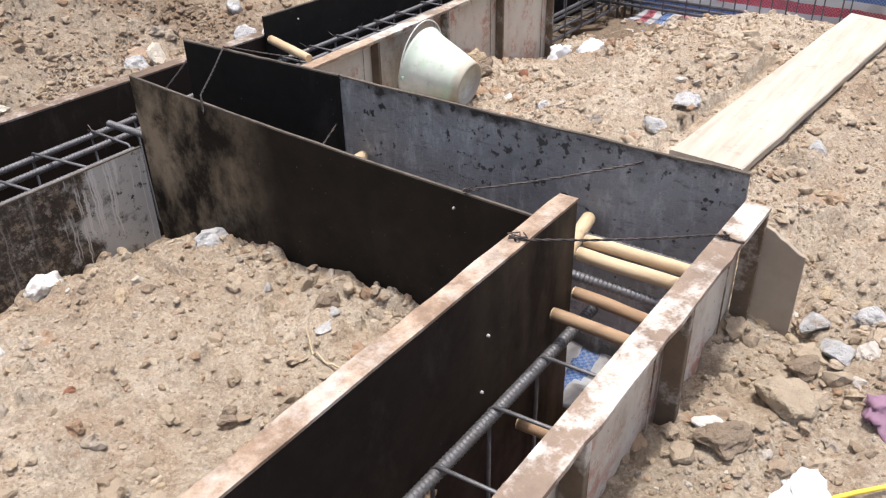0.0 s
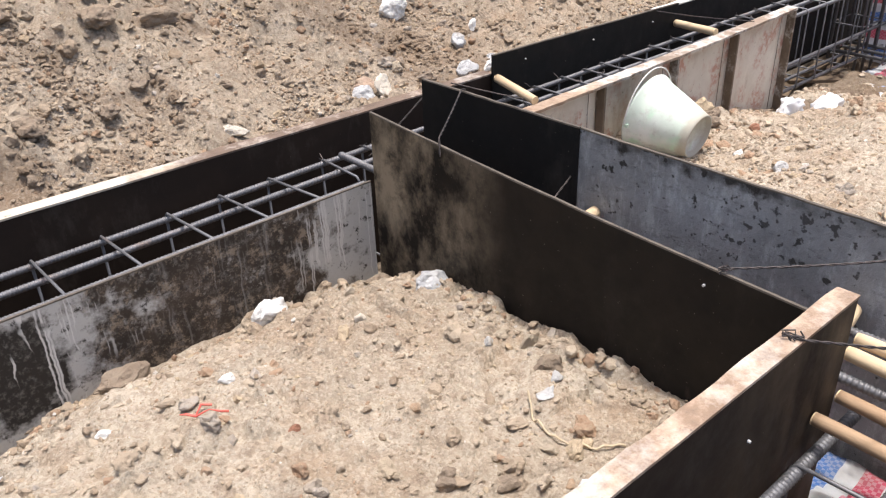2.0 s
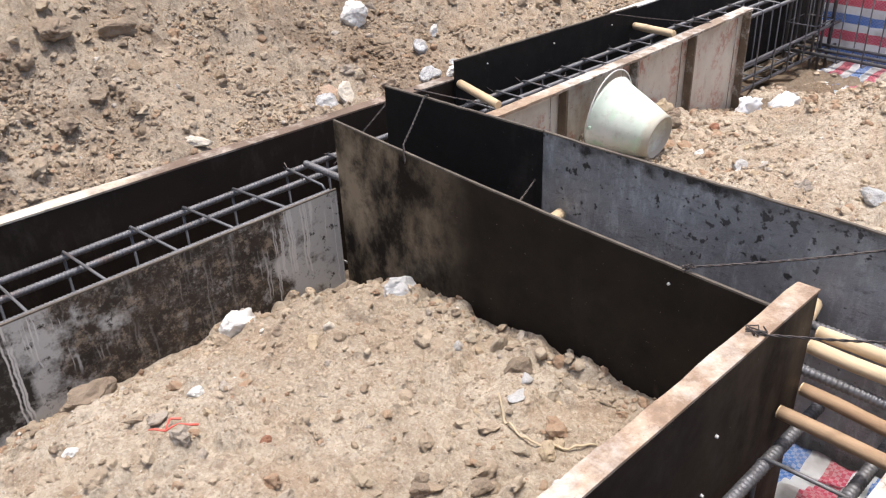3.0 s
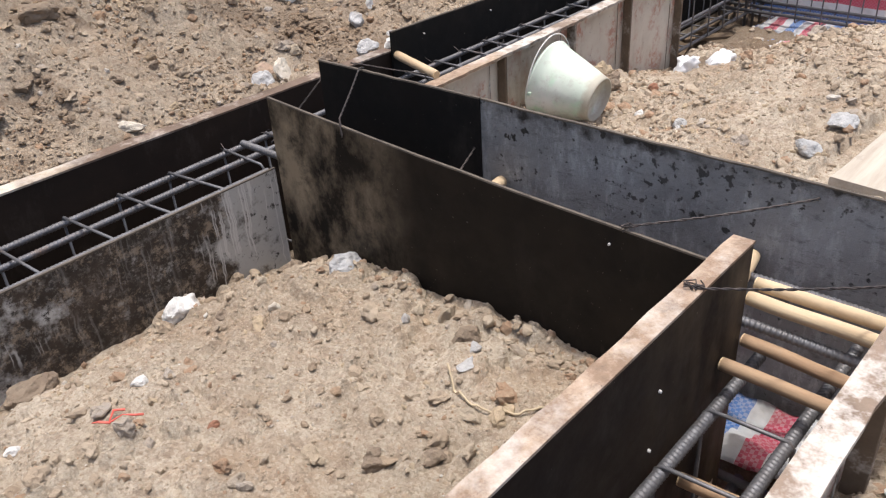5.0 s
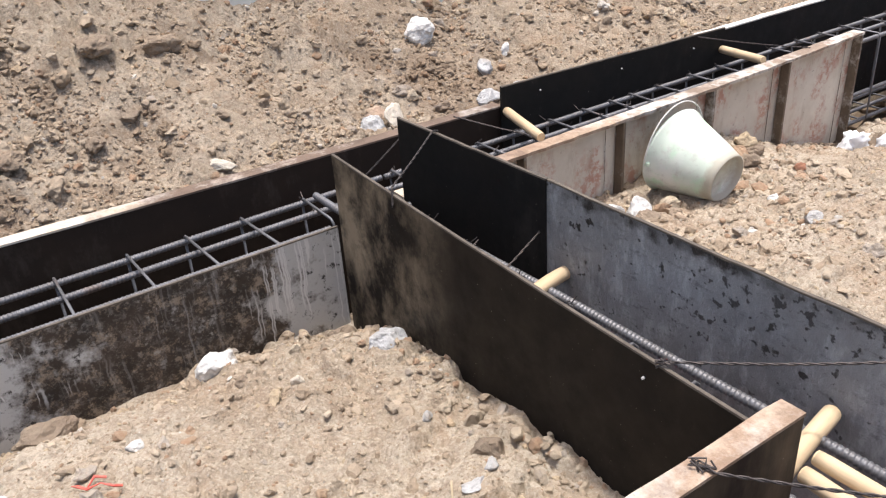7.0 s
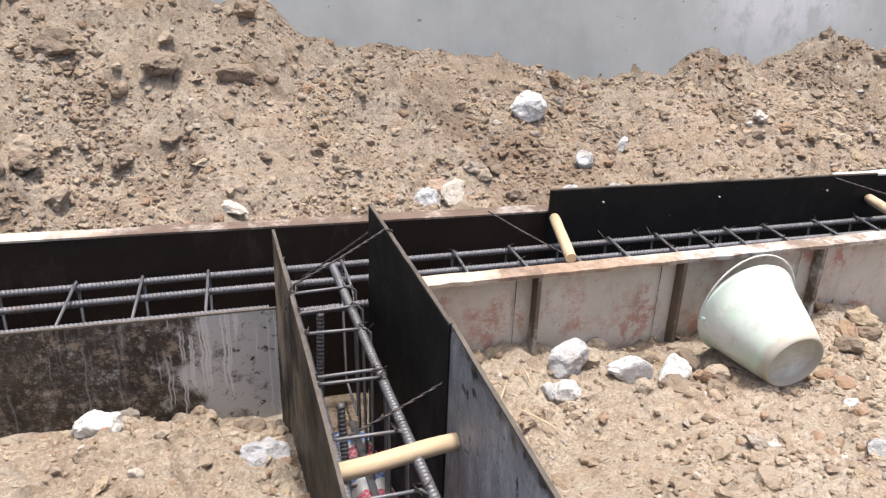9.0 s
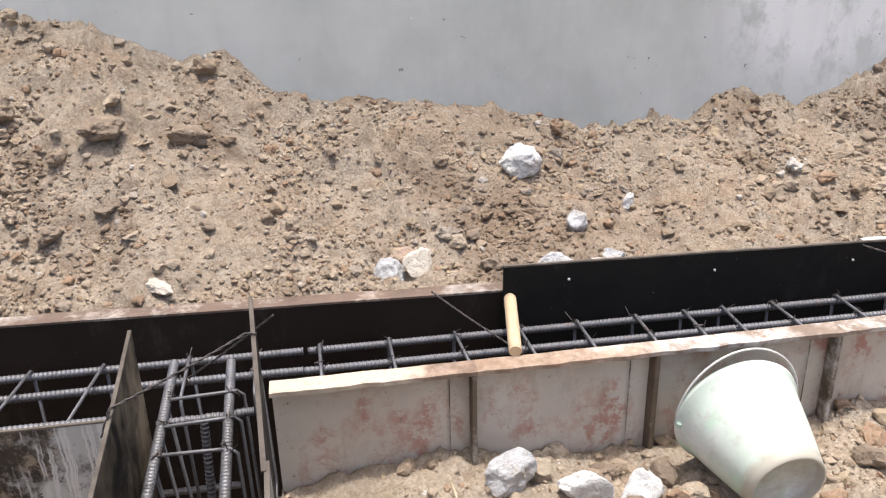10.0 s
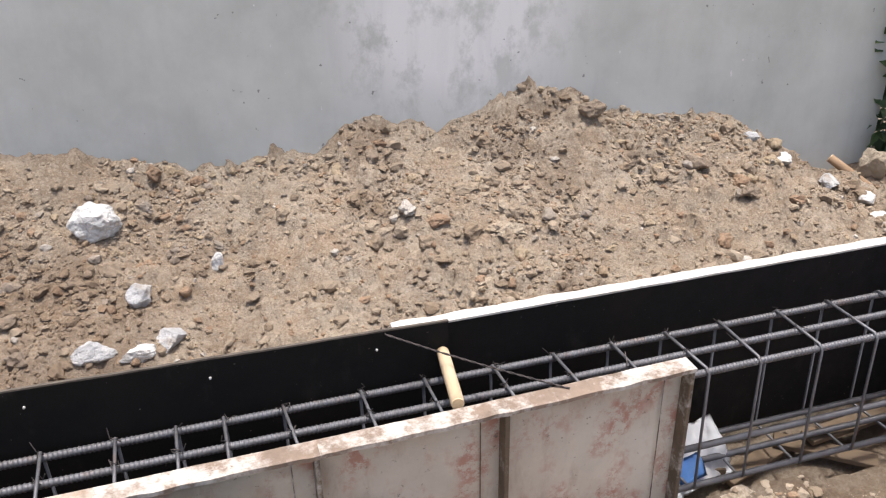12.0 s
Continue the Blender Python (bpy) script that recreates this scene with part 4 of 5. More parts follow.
# ---- tie wires ----
def wire(points, label, r=0.0016, twist=0.0025):
    """Two strands twisted together, sagging a little between its ends."""
    pts = [Vector(p) for p in points]
    t = thing("tie_wire", tuple(pts[0]), 0, label, "wire", "tie wires")
    line = []
    for a, b in zip(pts, pts[1:]):
        n = max(6, int((b - a).length / 0.006))
        for i in range(n):
            f = i / n
            line.append(a.lerp(b, f) - Vector((0, 0, 0.012 * (b - a).length * math.sin(math.pi * f))))
    line.append(pts[-1])
    for ph in (0, math.pi):
        strand = []
        for i, p in enumerate(line):
            d = (line[min(i + 1, len(line) - 1)] - line[max(0, i - 1)]).normalized()
            s = d.orthogonal().normalized()
            strand.append(p + (s * math.cos(i * 0.8 + ph) + d.cross(s) * math.sin(i * 0.8 + ph)) * twist * 0.6)
        part("strand", tube(strand, r, 5), M_WIRE, t, smooth=True)
    return t


def knot(at, r=0.012, seed=0):
    k = random.Random(seed)
    bm = bmesh.new()
    pts = [Vector(at) + Vector((k.uniform(-1, 1), k.uniform(-1, 1), k.uniform(-0.3, 0.6))) * r for _ in range(14)]
    return tube(pts, 0.0015, 5, bm)


W = "dark twisted tie wire strung between form boards"
w1 = wire([(-1.176, -1.712, 0.556), (-1.174, -1.752, 0.560), (-0.880, -2.000, 0.508), (-0.875, -2.055, 0.506)], W)
part("knot", knot((-1.176, -1.73, 0.560), 0.016, 1), M_WIRE, w1)
part("knot", knot((-0.878, -2.02, 0.510), 0.012, 2), M_WIRE, w1)
w2 = wire([(-1.002, -1.49, 0.500), (-0.985, -1.495, 0.506), (-0.712, -1.76, 0.530), (-0.700, -1.765, 0.53)], W)
part("knot", knot((-0.99, -1.495, 0.507), 0.012, 3), M_WIRE, w2)
wire([(-0.765, -0.50, 0.585), (-0.785, -0.505, 0.590), (-1.008, -0.66, 0.552), (-1.024, -0.68, 0.51)], W)
wire([(-0.742, -0.885, 0.43), (-0.95, -0.92, 0.352)], W)
wire([(-0.36, 0.02, 0.383), (-0.35, -0.004, 0.382), (-0.18, -0.25, 0.333)], W)
wire([(0.83, 0.01, 0.430), (0.835, -0.016, 0.425), (1.22, -0.27, 0.350)], W)
wire([(-0.745, -0.30, 0.52), (-0.95, -0.26, 0.36)], W)


# ---- plank, bucket, sheets ----
def height(x, y):
    return float(ground(np.array([x]), np.array([y]))[0])


def plank():
    bm = bmesh.new()
    a, b = Vector((-0.085, -1.708, 0)), Vector((1.60, -1.806, 0))
    d = (b - a).normalized()
    n = Vector((-d.y, d.x, 0))
    rows = []
    for i in range(41):
        f = i / 40
        p = a.lerp(b, f)
        z = 0.272 + 0.006 * f + 0.004 * noise.noise(Vector((f * 3, 1, 1)))
        w = 0.112 + 0.003 * noise.noise(Vector((f * 8, 4, 1)))
        e = 0.02 * (f > 0.97)
        row = []
        for s, dz in ((-1, 0), (-0.96, 0.004), (0.96, 0.004), (1, 0), (1, -0.022), (-1, -0.022)):
            q = p + n * w * s + d * e * s
            row.append(bm.verts.new((q.x, q.y, z + dz)))
        rows.append(row)
    for r, s in zip(rows, rows[1:]):
        for j in range(6):
            bm.faces.new((r[j], r[(j + 1) % 6], s[(j + 1) % 6], s[j]))
    bm.faces.new(rows[0][::-1])
    bm.faces.new(rows[-1])
    bmesh.ops.recalc_face_normals(bm, faces=bm.faces)
    solo("plank", bm, M_PLANK, (0.8, -1.74, 0.24), "long sun-bleached wooden plank lying on the earth", "plank")


plank()


def bucket(axis, base):
    """A builder's bucket, tipped over: tapered wall, rolled rim, foot ring and wire bail; base is its bottom's middle, axis points to its mouth."""
    t = thing("bucket", base, 0, "pale green plastic builder's bucket tipped on its side", "bucket")
    axis = Vector(axis).normalized()
    side = (Vector((1, -0.15, 0)) - axis * axis.dot(Vector((1, -0.15, 0)))).normalized()
    turn = Matrix((side, axis.cross(side), axis)).transposed().to_4x4()
    t.matrix_basis = Matrix.Translation(base) @ turn
    prof = [(r * 0.98, z * 0.935) for r, z in [(0.0, 0.024), (0.080, 0.024), (0.083, -0.006), (0.090, -0.004), (0.093, 0.008), (0.118, 0.10), (0.140, 0.19), (0.152, 0.235), (0.158, 0.238), (0.160, 0.246), (0.157, 0.252), (0.150, 0.250), (0.136, 0.19), (0.114, 0.10), (0.090, 0.032), (0.0, 0.030)]]
    bm = bmesh.new()
    rings = []
    n = 48
    for r, z in prof:
        if r == 0:
            rings.append([bm.verts.new((0, 0, z))])
        else:
            rings.append([bm.verts.new((r * (1 + 0.015 * math.sin(2 * a)) * math.cos(a), r * math.sin(a), z)) for a in (2 * math.pi * k / n for k in range(n))])
    for r, s in zip(rings, rings[1:]):
        for k in range(n):
            a, b = r[k % len(r)], r[(k + 1) % len(r)]
            c, d = s[(k + 1) % len(s)], s[k % len(s)]
            bm.faces.new([v for i, v in enumerate((a, b, c, d)) if v not in (a, b, c, d)[:i]])
    bmesh.ops.recalc_face_normals(bm, faces=bm.faces)
    part("shell", bm, M_BUCKET, t, world=False, smooth=True)
    for s in (-1, 1):
        part("ear", block(s * 0.149 - 0.007, s * 0.149 + 0.007, -0.010, 0.010, 0.212, 0.236, 0.004), M_BUCKET, t, world=False)
    arc = [(0.156 * math.cos(a), -0.184 * math.sin(a), 0.228 + 0.012 * math.sin(a)) for a in (math.pi * k / 24 for k in range(25))]
    part("bail", tube(arc, 0.0028, 6), M_BOLT, t, "thin wire carrying handle", world=False, smooth=True)
    return t


bucket((-0.05, 0.97, 0.17), (0.323, -0.600, 0.150))


def sheet(name, origin, u, v, nu, nv, amp, material, label, category, seed, ripple=6.0):
    """A thin crumpled sheet with thickness, spanned by u and v from origin; its own y runs along v."""
    t = thing(name, origin, 0, label, category)
    u, v = Vector(u), Vector(v)
    w = u.cross(v).normalized()
    t.matrix_basis = Matrix.Translation(origin) @ Matrix((u.normalized(), v.normalized(), w)).transposed().to_4x4()
    bm = bmesh.new()
    g = []
    for i in range(nu + 1):
        row = []
        for j in range(nv + 1):
            x, y = u.length * i / nu, v.length * j / nv
            k = Vector((x * ripple, y * ripple * 0.5, seed))
            z = amp * (noise.noise(k) + 0.5 * abs(noise.noise(k * 2.3)) + 0.25 * noise.noise(k * 5))
            row.append(bm.verts.new((x + 0.3 * amp * noise.noise(k + Vector((9, 0, 0))), y + 0.3 * amp * noise.noise(k + Vector((0, 9, 0))), z)))
        g.append(row)
    for i in range(nu):
        for j in range(nv):
            bm.faces.new((g[i][j], g[i + 1][j], g[i + 1][j + 1], g[i][j + 1]))
    bmesh.ops.solidify(bm, geom=list(bm.faces), thickness=0.0012)
    part("cloth", bm, material, t, world=False, smooth=True)
    return t


T = "red, white and blue striped woven tarpaulin, crumpled"
sheet("tarpaulin", (2.80, -0.12, LOW), (0, -1.75, 0), (0, 0, 0.85), 70, 34, 0.035, M_TARP, "red, white and blue striped tarpaulin hung along the trench", "tarpaulin", 1.0, 5)
sheet("tarpaulin", (2.10, -1.35, LOW + 0.035), (0.68, 0, 0), (0, 1.05, 0), 40, 50, 0.03, M_TARP, T + " on the trench bottom", "tarpaulin", 2.0)
sheet("tarpaulin", (-1.60, -1.985, LOW + 0.06), (0.62, 0, 0), (0, 0.24, 0.03), 40, 20, 0.045, M_TARP, T + " in the near trench", "tarpaulin", 3.0, 9)
sheet("tarpaulin", (-0.955, -1.97, LOW + 0.22), (0.23, 0, 0), (-0.045, 1.70, -0.13), 20, 110, 0.04, M_TARP, T + " in the cross trench", "tarpaulin", 4.0, 9)
bag = sheet("plastic_bag", (1.60, -0.20, -0.18), (0.22, 0.05, 0.02), (-0.02, 0.10, 0.15), 24, 20, 0.03, M_PLASTIC, "crumpled white plastic bag with blue print in the trench", "bag", 5.0, 14)
bm = bmesh.new()
for i in range(9):
    for j in range(7):
        bm.verts.new((0.03 + 0.012 * i, 0.03 + 0.012 * j, 0.022 + 0.01 * noise.noise(Vector((i * 0.3, j * 0.3, 0)))))
bm.verts.ensure_lookup_table()
for i in range(8):
    for j in range(6):
        bm.faces.new([bm.verts[k] for k in (i * 7 + j, i * 7 + 7 + j, i * 7 + 8 + j, i * 7 + j + 1)])
bmesh.ops.solidify(bm, geom=list(bm.faces), thickness=0.002)
part("print", bm, M_BLUE, bag, "blue printed patch", world=False, smooth=True)


def crumple(at, r, material, label, seed, squash=0.7):
    bm = lump(r, r * 0.8, r * squash, seed, 0.9, 4)
    for v in bm.verts:
        v.co *= 1 + 0.22 * abs(noise.noise(v.co * (1.6 / r) + Vector((seed, 0, 0)))) - 0.18 * abs(noise.noise(v.co * (3.4 / r)))
    bm.transform(Matrix.Translation(at))
    solo("plastic_bag", bm, material, at, label, "bag", "crumpled bags", smooth=True)


crumple((1.40, -0.405, height(1.40, -0.405) + 0.035), 0.074, M_PLASTIC, "crumpled white plastic bag on the earth by the form panel", 11, 0.95)
crumple((1.455, -0.55, height(1.455, -0.55) + 0.04), 0.080, M_PLASTIC, "crumpled white plastic bag on the earth by the form panel", 12, 0.95)
crumple((-1.16, -2.30, height(-1.16, -2.30) + 0.008), 0.055, M_PLASTIC, "crumpled white plastic bag on the earth", 13, 0.4)


def fence():
    bm = bmesh.new()
    prev = None
    for i in range(181):
        y = -1.35 - i * 0.02
        x = 3.25 + 0.012 * math.sin(i * 1.05)
        cur = [bm.verts.new((x, y, z)) for z in (0.0, 1.6)]
        if prev:
            bm.faces.new((prev[0], cur[0], cur[1], prev[1]))
        prev = cur
    bmesh.ops.solidify(bm, geom=list(bm.faces), thickness=0.002)
    ob = solo("fence", bm, M_SHEET, (3.25, -3.0, 0.0), "brown corrugated metal sheet fence", "fence", kind="structure", smooth=True)
    return ob


fence()


# ---- rubble that stands out ----
def stone(x, y, rx, ry, rz, material, label, seed, category="stone", turn=0.0, sink=0.35, name="stone", tilt=(0, 0), group="rubble stones", soft=0.0):
    bm = lump(rx, ry, rz, seed, 0.5 if material == M_BROWN else 0.35, 4 if max(rx, ry) > 0.045 else 3, soft)
    bm.transform(pose(0, 0, 0, tilt[0], tilt[1], turn))
    z = height(x, y) + rz * (1 - 2 * sink)
    bm.transform(Matrix.Translation((x, y, z)))
    solo(name, bm, material, (x, y, z), label, category, group)


C = "pale lump of broken concrete on the earth"
stone(0.10, 0.94, 0.078, 0.06, 0.068, M_WHITE, "white lump of broken plaster on the dirt bank", 113, soft=0.22)
stone(-1.452, -0.447, 0.058, 0.04, 0.045, M_WHITE, "white lump of broken concrete beside the form board", 2, turn=20, soft=0.12)
stone(-0.43, 0.46, 0.062, 0.045, 0.062, M_GREY, "grey broken concrete chunk on the dirt bank", 3, turn=-30)
stone(-0.335, 0.455, 0.058, 0.022, 0.055, M_CREAM, "pale tan flat stone slab leaning on a chunk", 4, turn=10, tilt=(-35, 25))
stone(-0.385, 0.53, 0.055, 0.04, 0.03, M_RUDDY, "reddish brown stone behind a concrete chunk", 102, turn=-20)
stone(-0.21, 0.55, 0.040, 0.035, 0.032, M_TAN, "rounded tan stone on the dirt bank", 103)
stone(-1.105, 0.305, 0.058, 0.026, 0.022, M_CREAM, "pale tan stone shard on the dirt bank", 5, turn=-35, sink=0.2)
stone(0.462, 0.781, 0.025, 0.018, 0.040, M_WHITE, "small white stone chip on the dirt bank", 6, turn=20)
stone(1.436, 0.68, 0.060, 0.035, 0.030, M_TAN, "flat tan stone on the dirt bank", 7, turn=10)
stone(0.22, 0.62, 0.045, 0.035, 0.040, M_GREY, C, 8, turn=30)
stone(0.30, 0.46, 0.060, 0.040, 0.035, M_GREY, C, 9, turn=60)
stone(0.10, 0.42, 0.065, 0.035, 0.035, M_GREY, C, 10)
stone(0.21, 0.40, 0.060, 0.030, 0.030, M_WHITE, C, 11, turn=15)
stone(-0.255, -0.385, 0.075, 0.05, 0.060, M_GREY, "grey broken concrete chunk by the steel panel", 12, turn=20, sink=0.2)
stone(-0.08, -0.445, 0.065, 0.035, 0.055, M_WHITE, "white angular lump of plaster by the bucket", 13, turn=-20, sink=0.25)
stone(0.050, -0.455, 0.070, 0.045, 0.062, M_WHITE, "white lump of plaster beside the bucket", 14, turn=30, sink=0.25)
for i, (x, y, r) in enumerate([(-0.17, -0.36, 0.045), (-0.01, -0.37, 0.05), (0.13, -0.39, 0.045), (0.17, -0.50, 0.04), (0.02, -0.55, 0.05), (0.11, -0.57, 0.042), (-0.10, -0.56, 0.035), (0.62, -0.47, 0.045), (0.75, -0.40, 0.05), (0.55, -0.60, 0.035)]):
    stone(x, y, r, r * 0.8, r * 0.75, M_BROWN if i % 3 else M_TAN, "brown earth lump heaped by the steel panel", 120 + i, name="earth_lump", category="clod", group="earth lumps", turn=i * 41, sink=0.3)
stone(-0.29, -0.52, 0.045, 0.04, 0.04, M_WHITE, "white lump of plaster on the earth", 15, sink=0.3)
stone(-0.34, -0.50, 0.03, 0.03, 0.03, M_GREY, C, 16)
stone(0.43, -0.72, 0.026, 0.02, 0.02, M_WHITE, C, 17)
stone(0.30, -0.95, 0.035, 0.028, 0.025, M_SLATE, C, 18)
stone(0.10, -1.47, 0.055, 0.04, 0.028, M_SLATE, "blue-grey flat stone on the earth", 19, turn=50)
stone(0.30, -1.50, 0.05, 0.045, 0.03, M_SLATE, "blue-grey flat stone near the plank", 20, turn=20)
stone(0.20, -1.955, 0.045, 0.03, 0.025, M_SLATE, "pale blue-grey stone below the plank", 21, turn=20)
stone(0.75, -0.60, 0.03, 0.02, 0.02, M_BRICK, "small broken piece of red brick", 22, "brick piece")
stone(-1.115, -1.165, 0.042, 0.038, 0.036, M_BROWN, "brown earth lump beside the board", 23, name="earth_lump", category="clod", group="earth lumps")
stone(-1.116, -0.995, 0.022, 0.018, 0.018, M_TAN, "small tan pebble in the loose earth", 24, "pebble", name="pebble")
stone(-1.086, -1.065, 0.026, 0.02, 0.028, M_TAN, "small tan pebble in the loose earth", 25, "pebble", name="pebble")
stone(-1.177, -1.015, 0.015, 0.012, 0.014, M_SLATE, "small grey pebble in the loose earth", 26, "pebble", name="pebble")
stone(-1.085, -0.69, 0.060, 0.05, 0.045, M_GREY, "dusty grey concrete lump in the cell's corner", 27, sink=0.25)
stone(-1.115, -0.48, 0.045, 0.035, 0.03, M_BROWN, "brown earth lump in the cell's corner", 28, name="earth_lump", category="clod", group="earth lumps")
stone(-1.86, -0.46, 0.088, 0.042, 0.042, M_BROWN, "long brown earth clod against the form board", 29, name="earth_lump", category="clod", group="earth lumps", turn=15, sink=0.25)
stone(-1.731, -0.737, 0.020, 0.018, 0.018, M_WHITE, C, 30)
stone(-1.46, -0.66, 0.024, 0.018, 0.018, M_BROWN, "small brown earth lump", 31, name="earth_lump", category="clod", group="earth lumps")
stone(-1.30, -0.62, 0.018, 0.012, 0.014, M_TAN, "small tan pebble in the loose earth", 32, "pebble", name="pebble")
stone(-1.55, -1.28, 0.028, 0.024, 0.02, M_BROWN, "small brown earth lump", 33, name="earth_lump", category="clod", group="earth lumps")
stone(-1.46, -1.36, 0.034, 0.026, 0.018, M_BROWN, "flat brown earth lump", 34, name="earth_lump", category="clod", group="earth lumps")
stone(-1.31, -1.55, 0.04, 0.03, 0.03, M_WHITE, C, 35)
stone(-1.713, -0.99, 0.015, 0.011, 0.012, M_BRICK, "small broken piece of red brick", 36, "brick piece", sink=0.5)
stone(-2.0, -0.68, 0.020, 0.014, 0.012, M_WHITE, C, 104, turn=10)
stone(-1.348, -0.725, 0.017, 0.014, 0.020, M_CREAM, "small pale stone in the loose earth", 105)
stone(-1.142, -1.285, 0.017, 0.015, 0.022, M_TAN, "small tan pebble in the loose earth", 106, "pebble", name="pebble")
stone(-1.214, -1.24, 0.030, 0.020, 0.012, M_GREY, "grey cement crumb sunk in the earth", 107, sink=0.45)
stone(-1.352, -1.47, 0.026, 0.020, 0.016, M_WHITE, C, 108)
stone(-1.535, -1.265, 0.020, 0.017, 0.017, M_BROWN, "small dark brown earth lump", 109, name="earth_lump", category="clod", group="earth lumps")
for i, (x, y, r) in enumerate([(-1.62, 0.86, 0.075), (-1.30, 0.80, 0.07), (-1.42, 0.52, 0.05), (-1.70, 0.45, 0.06), (-1.05, 0.88, 0.07), (-1.28, 0.60, 0.04), (-0.80, 0.62, 0.032), (-1.85, 0.95, 0.085), (-1.90, 0.55, 0.06), (-0.98, 0.56, 0.03), (-0.25, 0.72, 0.035), (-0.14, 0.60, 0.04), (2.05, 1.0, 0.06), (2.3, 0.9, 0.055), (1.95, 1.12, 0.06), (2.42, 0.72, 0.05), (1.05, 1.08, 0.04), (0.55, 0.62, 0.03), (-2.2, 0.45, 0.07), (-2.05, 0.28, 0.05)]):
    stone(x, y, r, r * 0.75, r * 0.62, M_BROWN, "brown earth lump on the dirt bank", 50 + i, name="earth_lump", category="clod", group="earth lumps", turn=i * 37, sink=0.3)
for i, (x, y, r, m) in enumerate([(2.75, 0.98, 0.05, M_WHITE), (2.85, 0.80, 0.05, M_GREY), (2.95, 0.70, 0.05, M_WHITE), (2.68, 1.1, 0.04, M_GREY), (2.9, 0.55, 0.06, M_WHITE), (-0.93, -2.20, 0.070, M_TAN), (-1.13, -2.145, 0.055, M_BROWN), (-0.80, -2.20, 0.045, M_BROWN), (-0.72, -2.25, 0.045, M_SLATE), (-1.09, -2.105, 0.032, M_WHITE), (-0.62, -2.17, 0.04, M_SLATE), (-0.55, -2.28, 0.05, M_GREY)]):
    stone(x, y, r, r * 0.8, r * 0.6, m, "broken concrete lump in the rubble", 80 + i, turn=i * 50, sink=0.3)
stone(3.40, 1.14, 0.085, 0.08, 0.085, M_TAN, "round tan-grey stone block by the wall's end", 95, sink=0.2)
stick((3.13, 1.12, 0.195), (3.40, 0.78, -0.05), 0.020, "brown wooden pole leaning on the rubble by the wall", 12, M_BARK)


def shrub():
    t = thing("shrub", (3.75, 1.25, 0.05), 0, "dark green leafy shrub behind the wall's end", "shrub")
    k = random.Random(7)
    bm = bmesh.new()
    for i in range(9):
        a = Vector((3.75, 1.25, 0.05))
        b = a + Vector((k.uniform(-0.25, 0.3), k.uniform(-0.25, 0.25), k.uniform(0.5, 1.2)))
        tube([a, a.lerp(b, 0.5) + Vector((0.03, 0, 0)), b], 0.006, 5, bm, [0.009, 0.006, 0.003])
    part("stems", bm, M_EDGE, t)
    bm = bmesh.new()
    for i in range(3200):
        c = Vector((3.85 + k.uniform(-0.33, 0.5), 1.3 + k.gauss(0, 0.16), k.uniform(0.05, 1.5)))
        d = Vector((k.uniform(-1, 1), k.uniform(-1, 1), k.uniform(-0.6, 0.5))).normalized()
        s = d.orthogonal().normalized() * k.uniform(0.015, 0.03)
        n = k.uniform(0.06, 0.13)
        vs = [bm.verts.new(p) for p in (c, c + d * n * 0.5 + s + Vector((0, 0, 0.006)), c + d * n, c + d * n * 0.5 - s + Vector((0, 0, 0.006)))]
        bm.faces.new(vs)
    part("leaves", bm, M_LEAF, t)


shrub()


# ---- small litter ----
def ribbon(points, width, material, name, label, category):
    """A thin strip of litter lying over the points."""
    bm = bmesh.new()
    rows = []
    for i, p in enumerate(points):
        p = Vector(p)
        q = Vector(points[min(i + 1, len(points) - 1)]) - Vector(points[max(0, i - 1)])
        s = Vector((-q.y, q.x, 0.3 * math.sin(i * 2.0) * q.length)).normalized() * width * (0.6 + 0.4 * math.sin(i * 1.7) ** 2)
        rows.append([bm.verts.new(p - s), bm.verts.new(p + s + Vector((0, 0, 0.006)))])
    for r, s in zip(rows, rows[1:]):
        bm.faces.new((r[0], r[1], s[1], s[0]))
    bmesh.ops.solidify(bm, geom=list(bm.faces), thickness=0.0015)
    solo(name, bm, material, tuple(points[0]), label, category, smooth=True)


def on(x, y, up=0.008):
    return (x, y, height(x, y) + up)


red = thing("plastic_strip", on(-1.83, -0.825), 0, "torn red plastic strip twisted on the earth", "litter")
for spine in ([(-1.868, -0.79), (-1.86, -0.805), (-1.845, -0.82), (-1.82, -0.835), (-1.80, -0.85), (-1.785, -0.848)], [(-1.845, -0.818), (-1.825, -0.808), (-1.805, -0.815)]):
    pts = [on(x, y, 0.010 + 0.005 * (i % 2)) for i, (x, y) in enumerate(spine)]
    part("strand", tube(pts, 0.004, 6, radii=[0.0012 + 0.002 * abs(math.sin(i * 2.1)) for i in range(len(pts))]), M_RED, red)
rope = [on(-1.254, -1.218, 0.022)]
for p, q in (((-1.254, -1.218), (-1.286, -1.268)), ((-1.286, -1.268), (-1.299, -1.324)), ((-1.299, -1.324), (-1.288, -1.376)), ((-1.288, -1.376), (-1.254, -1.416)), ((-1.254, -1.416), (-1.207, -1.453))):
    rope += [on(p[0] + (q[0] - p[0]) * f, p[1] + (q[1] - p[1]) * f, 0.009 + 0.004 * math.sin(5 * f)) for f in (0.25, 0.5, 0.75, 1.0)]
solo("rope", tube(rope, 0.0027, 6), M_ROPE, rope[0], "dry straw-coloured rope end on the earth", "rope", smooth=True)
stone(-1.325, -1.335, 0.022, 0.038, 0.018, M_TAN, "flat tan stone beside the rope end", 37, turn=10)
stone(-1.15, -1.21, 0.024, 0.016, 0.010, M_SLATE, "thin grey stone chip on the earth", 38, turn=30)
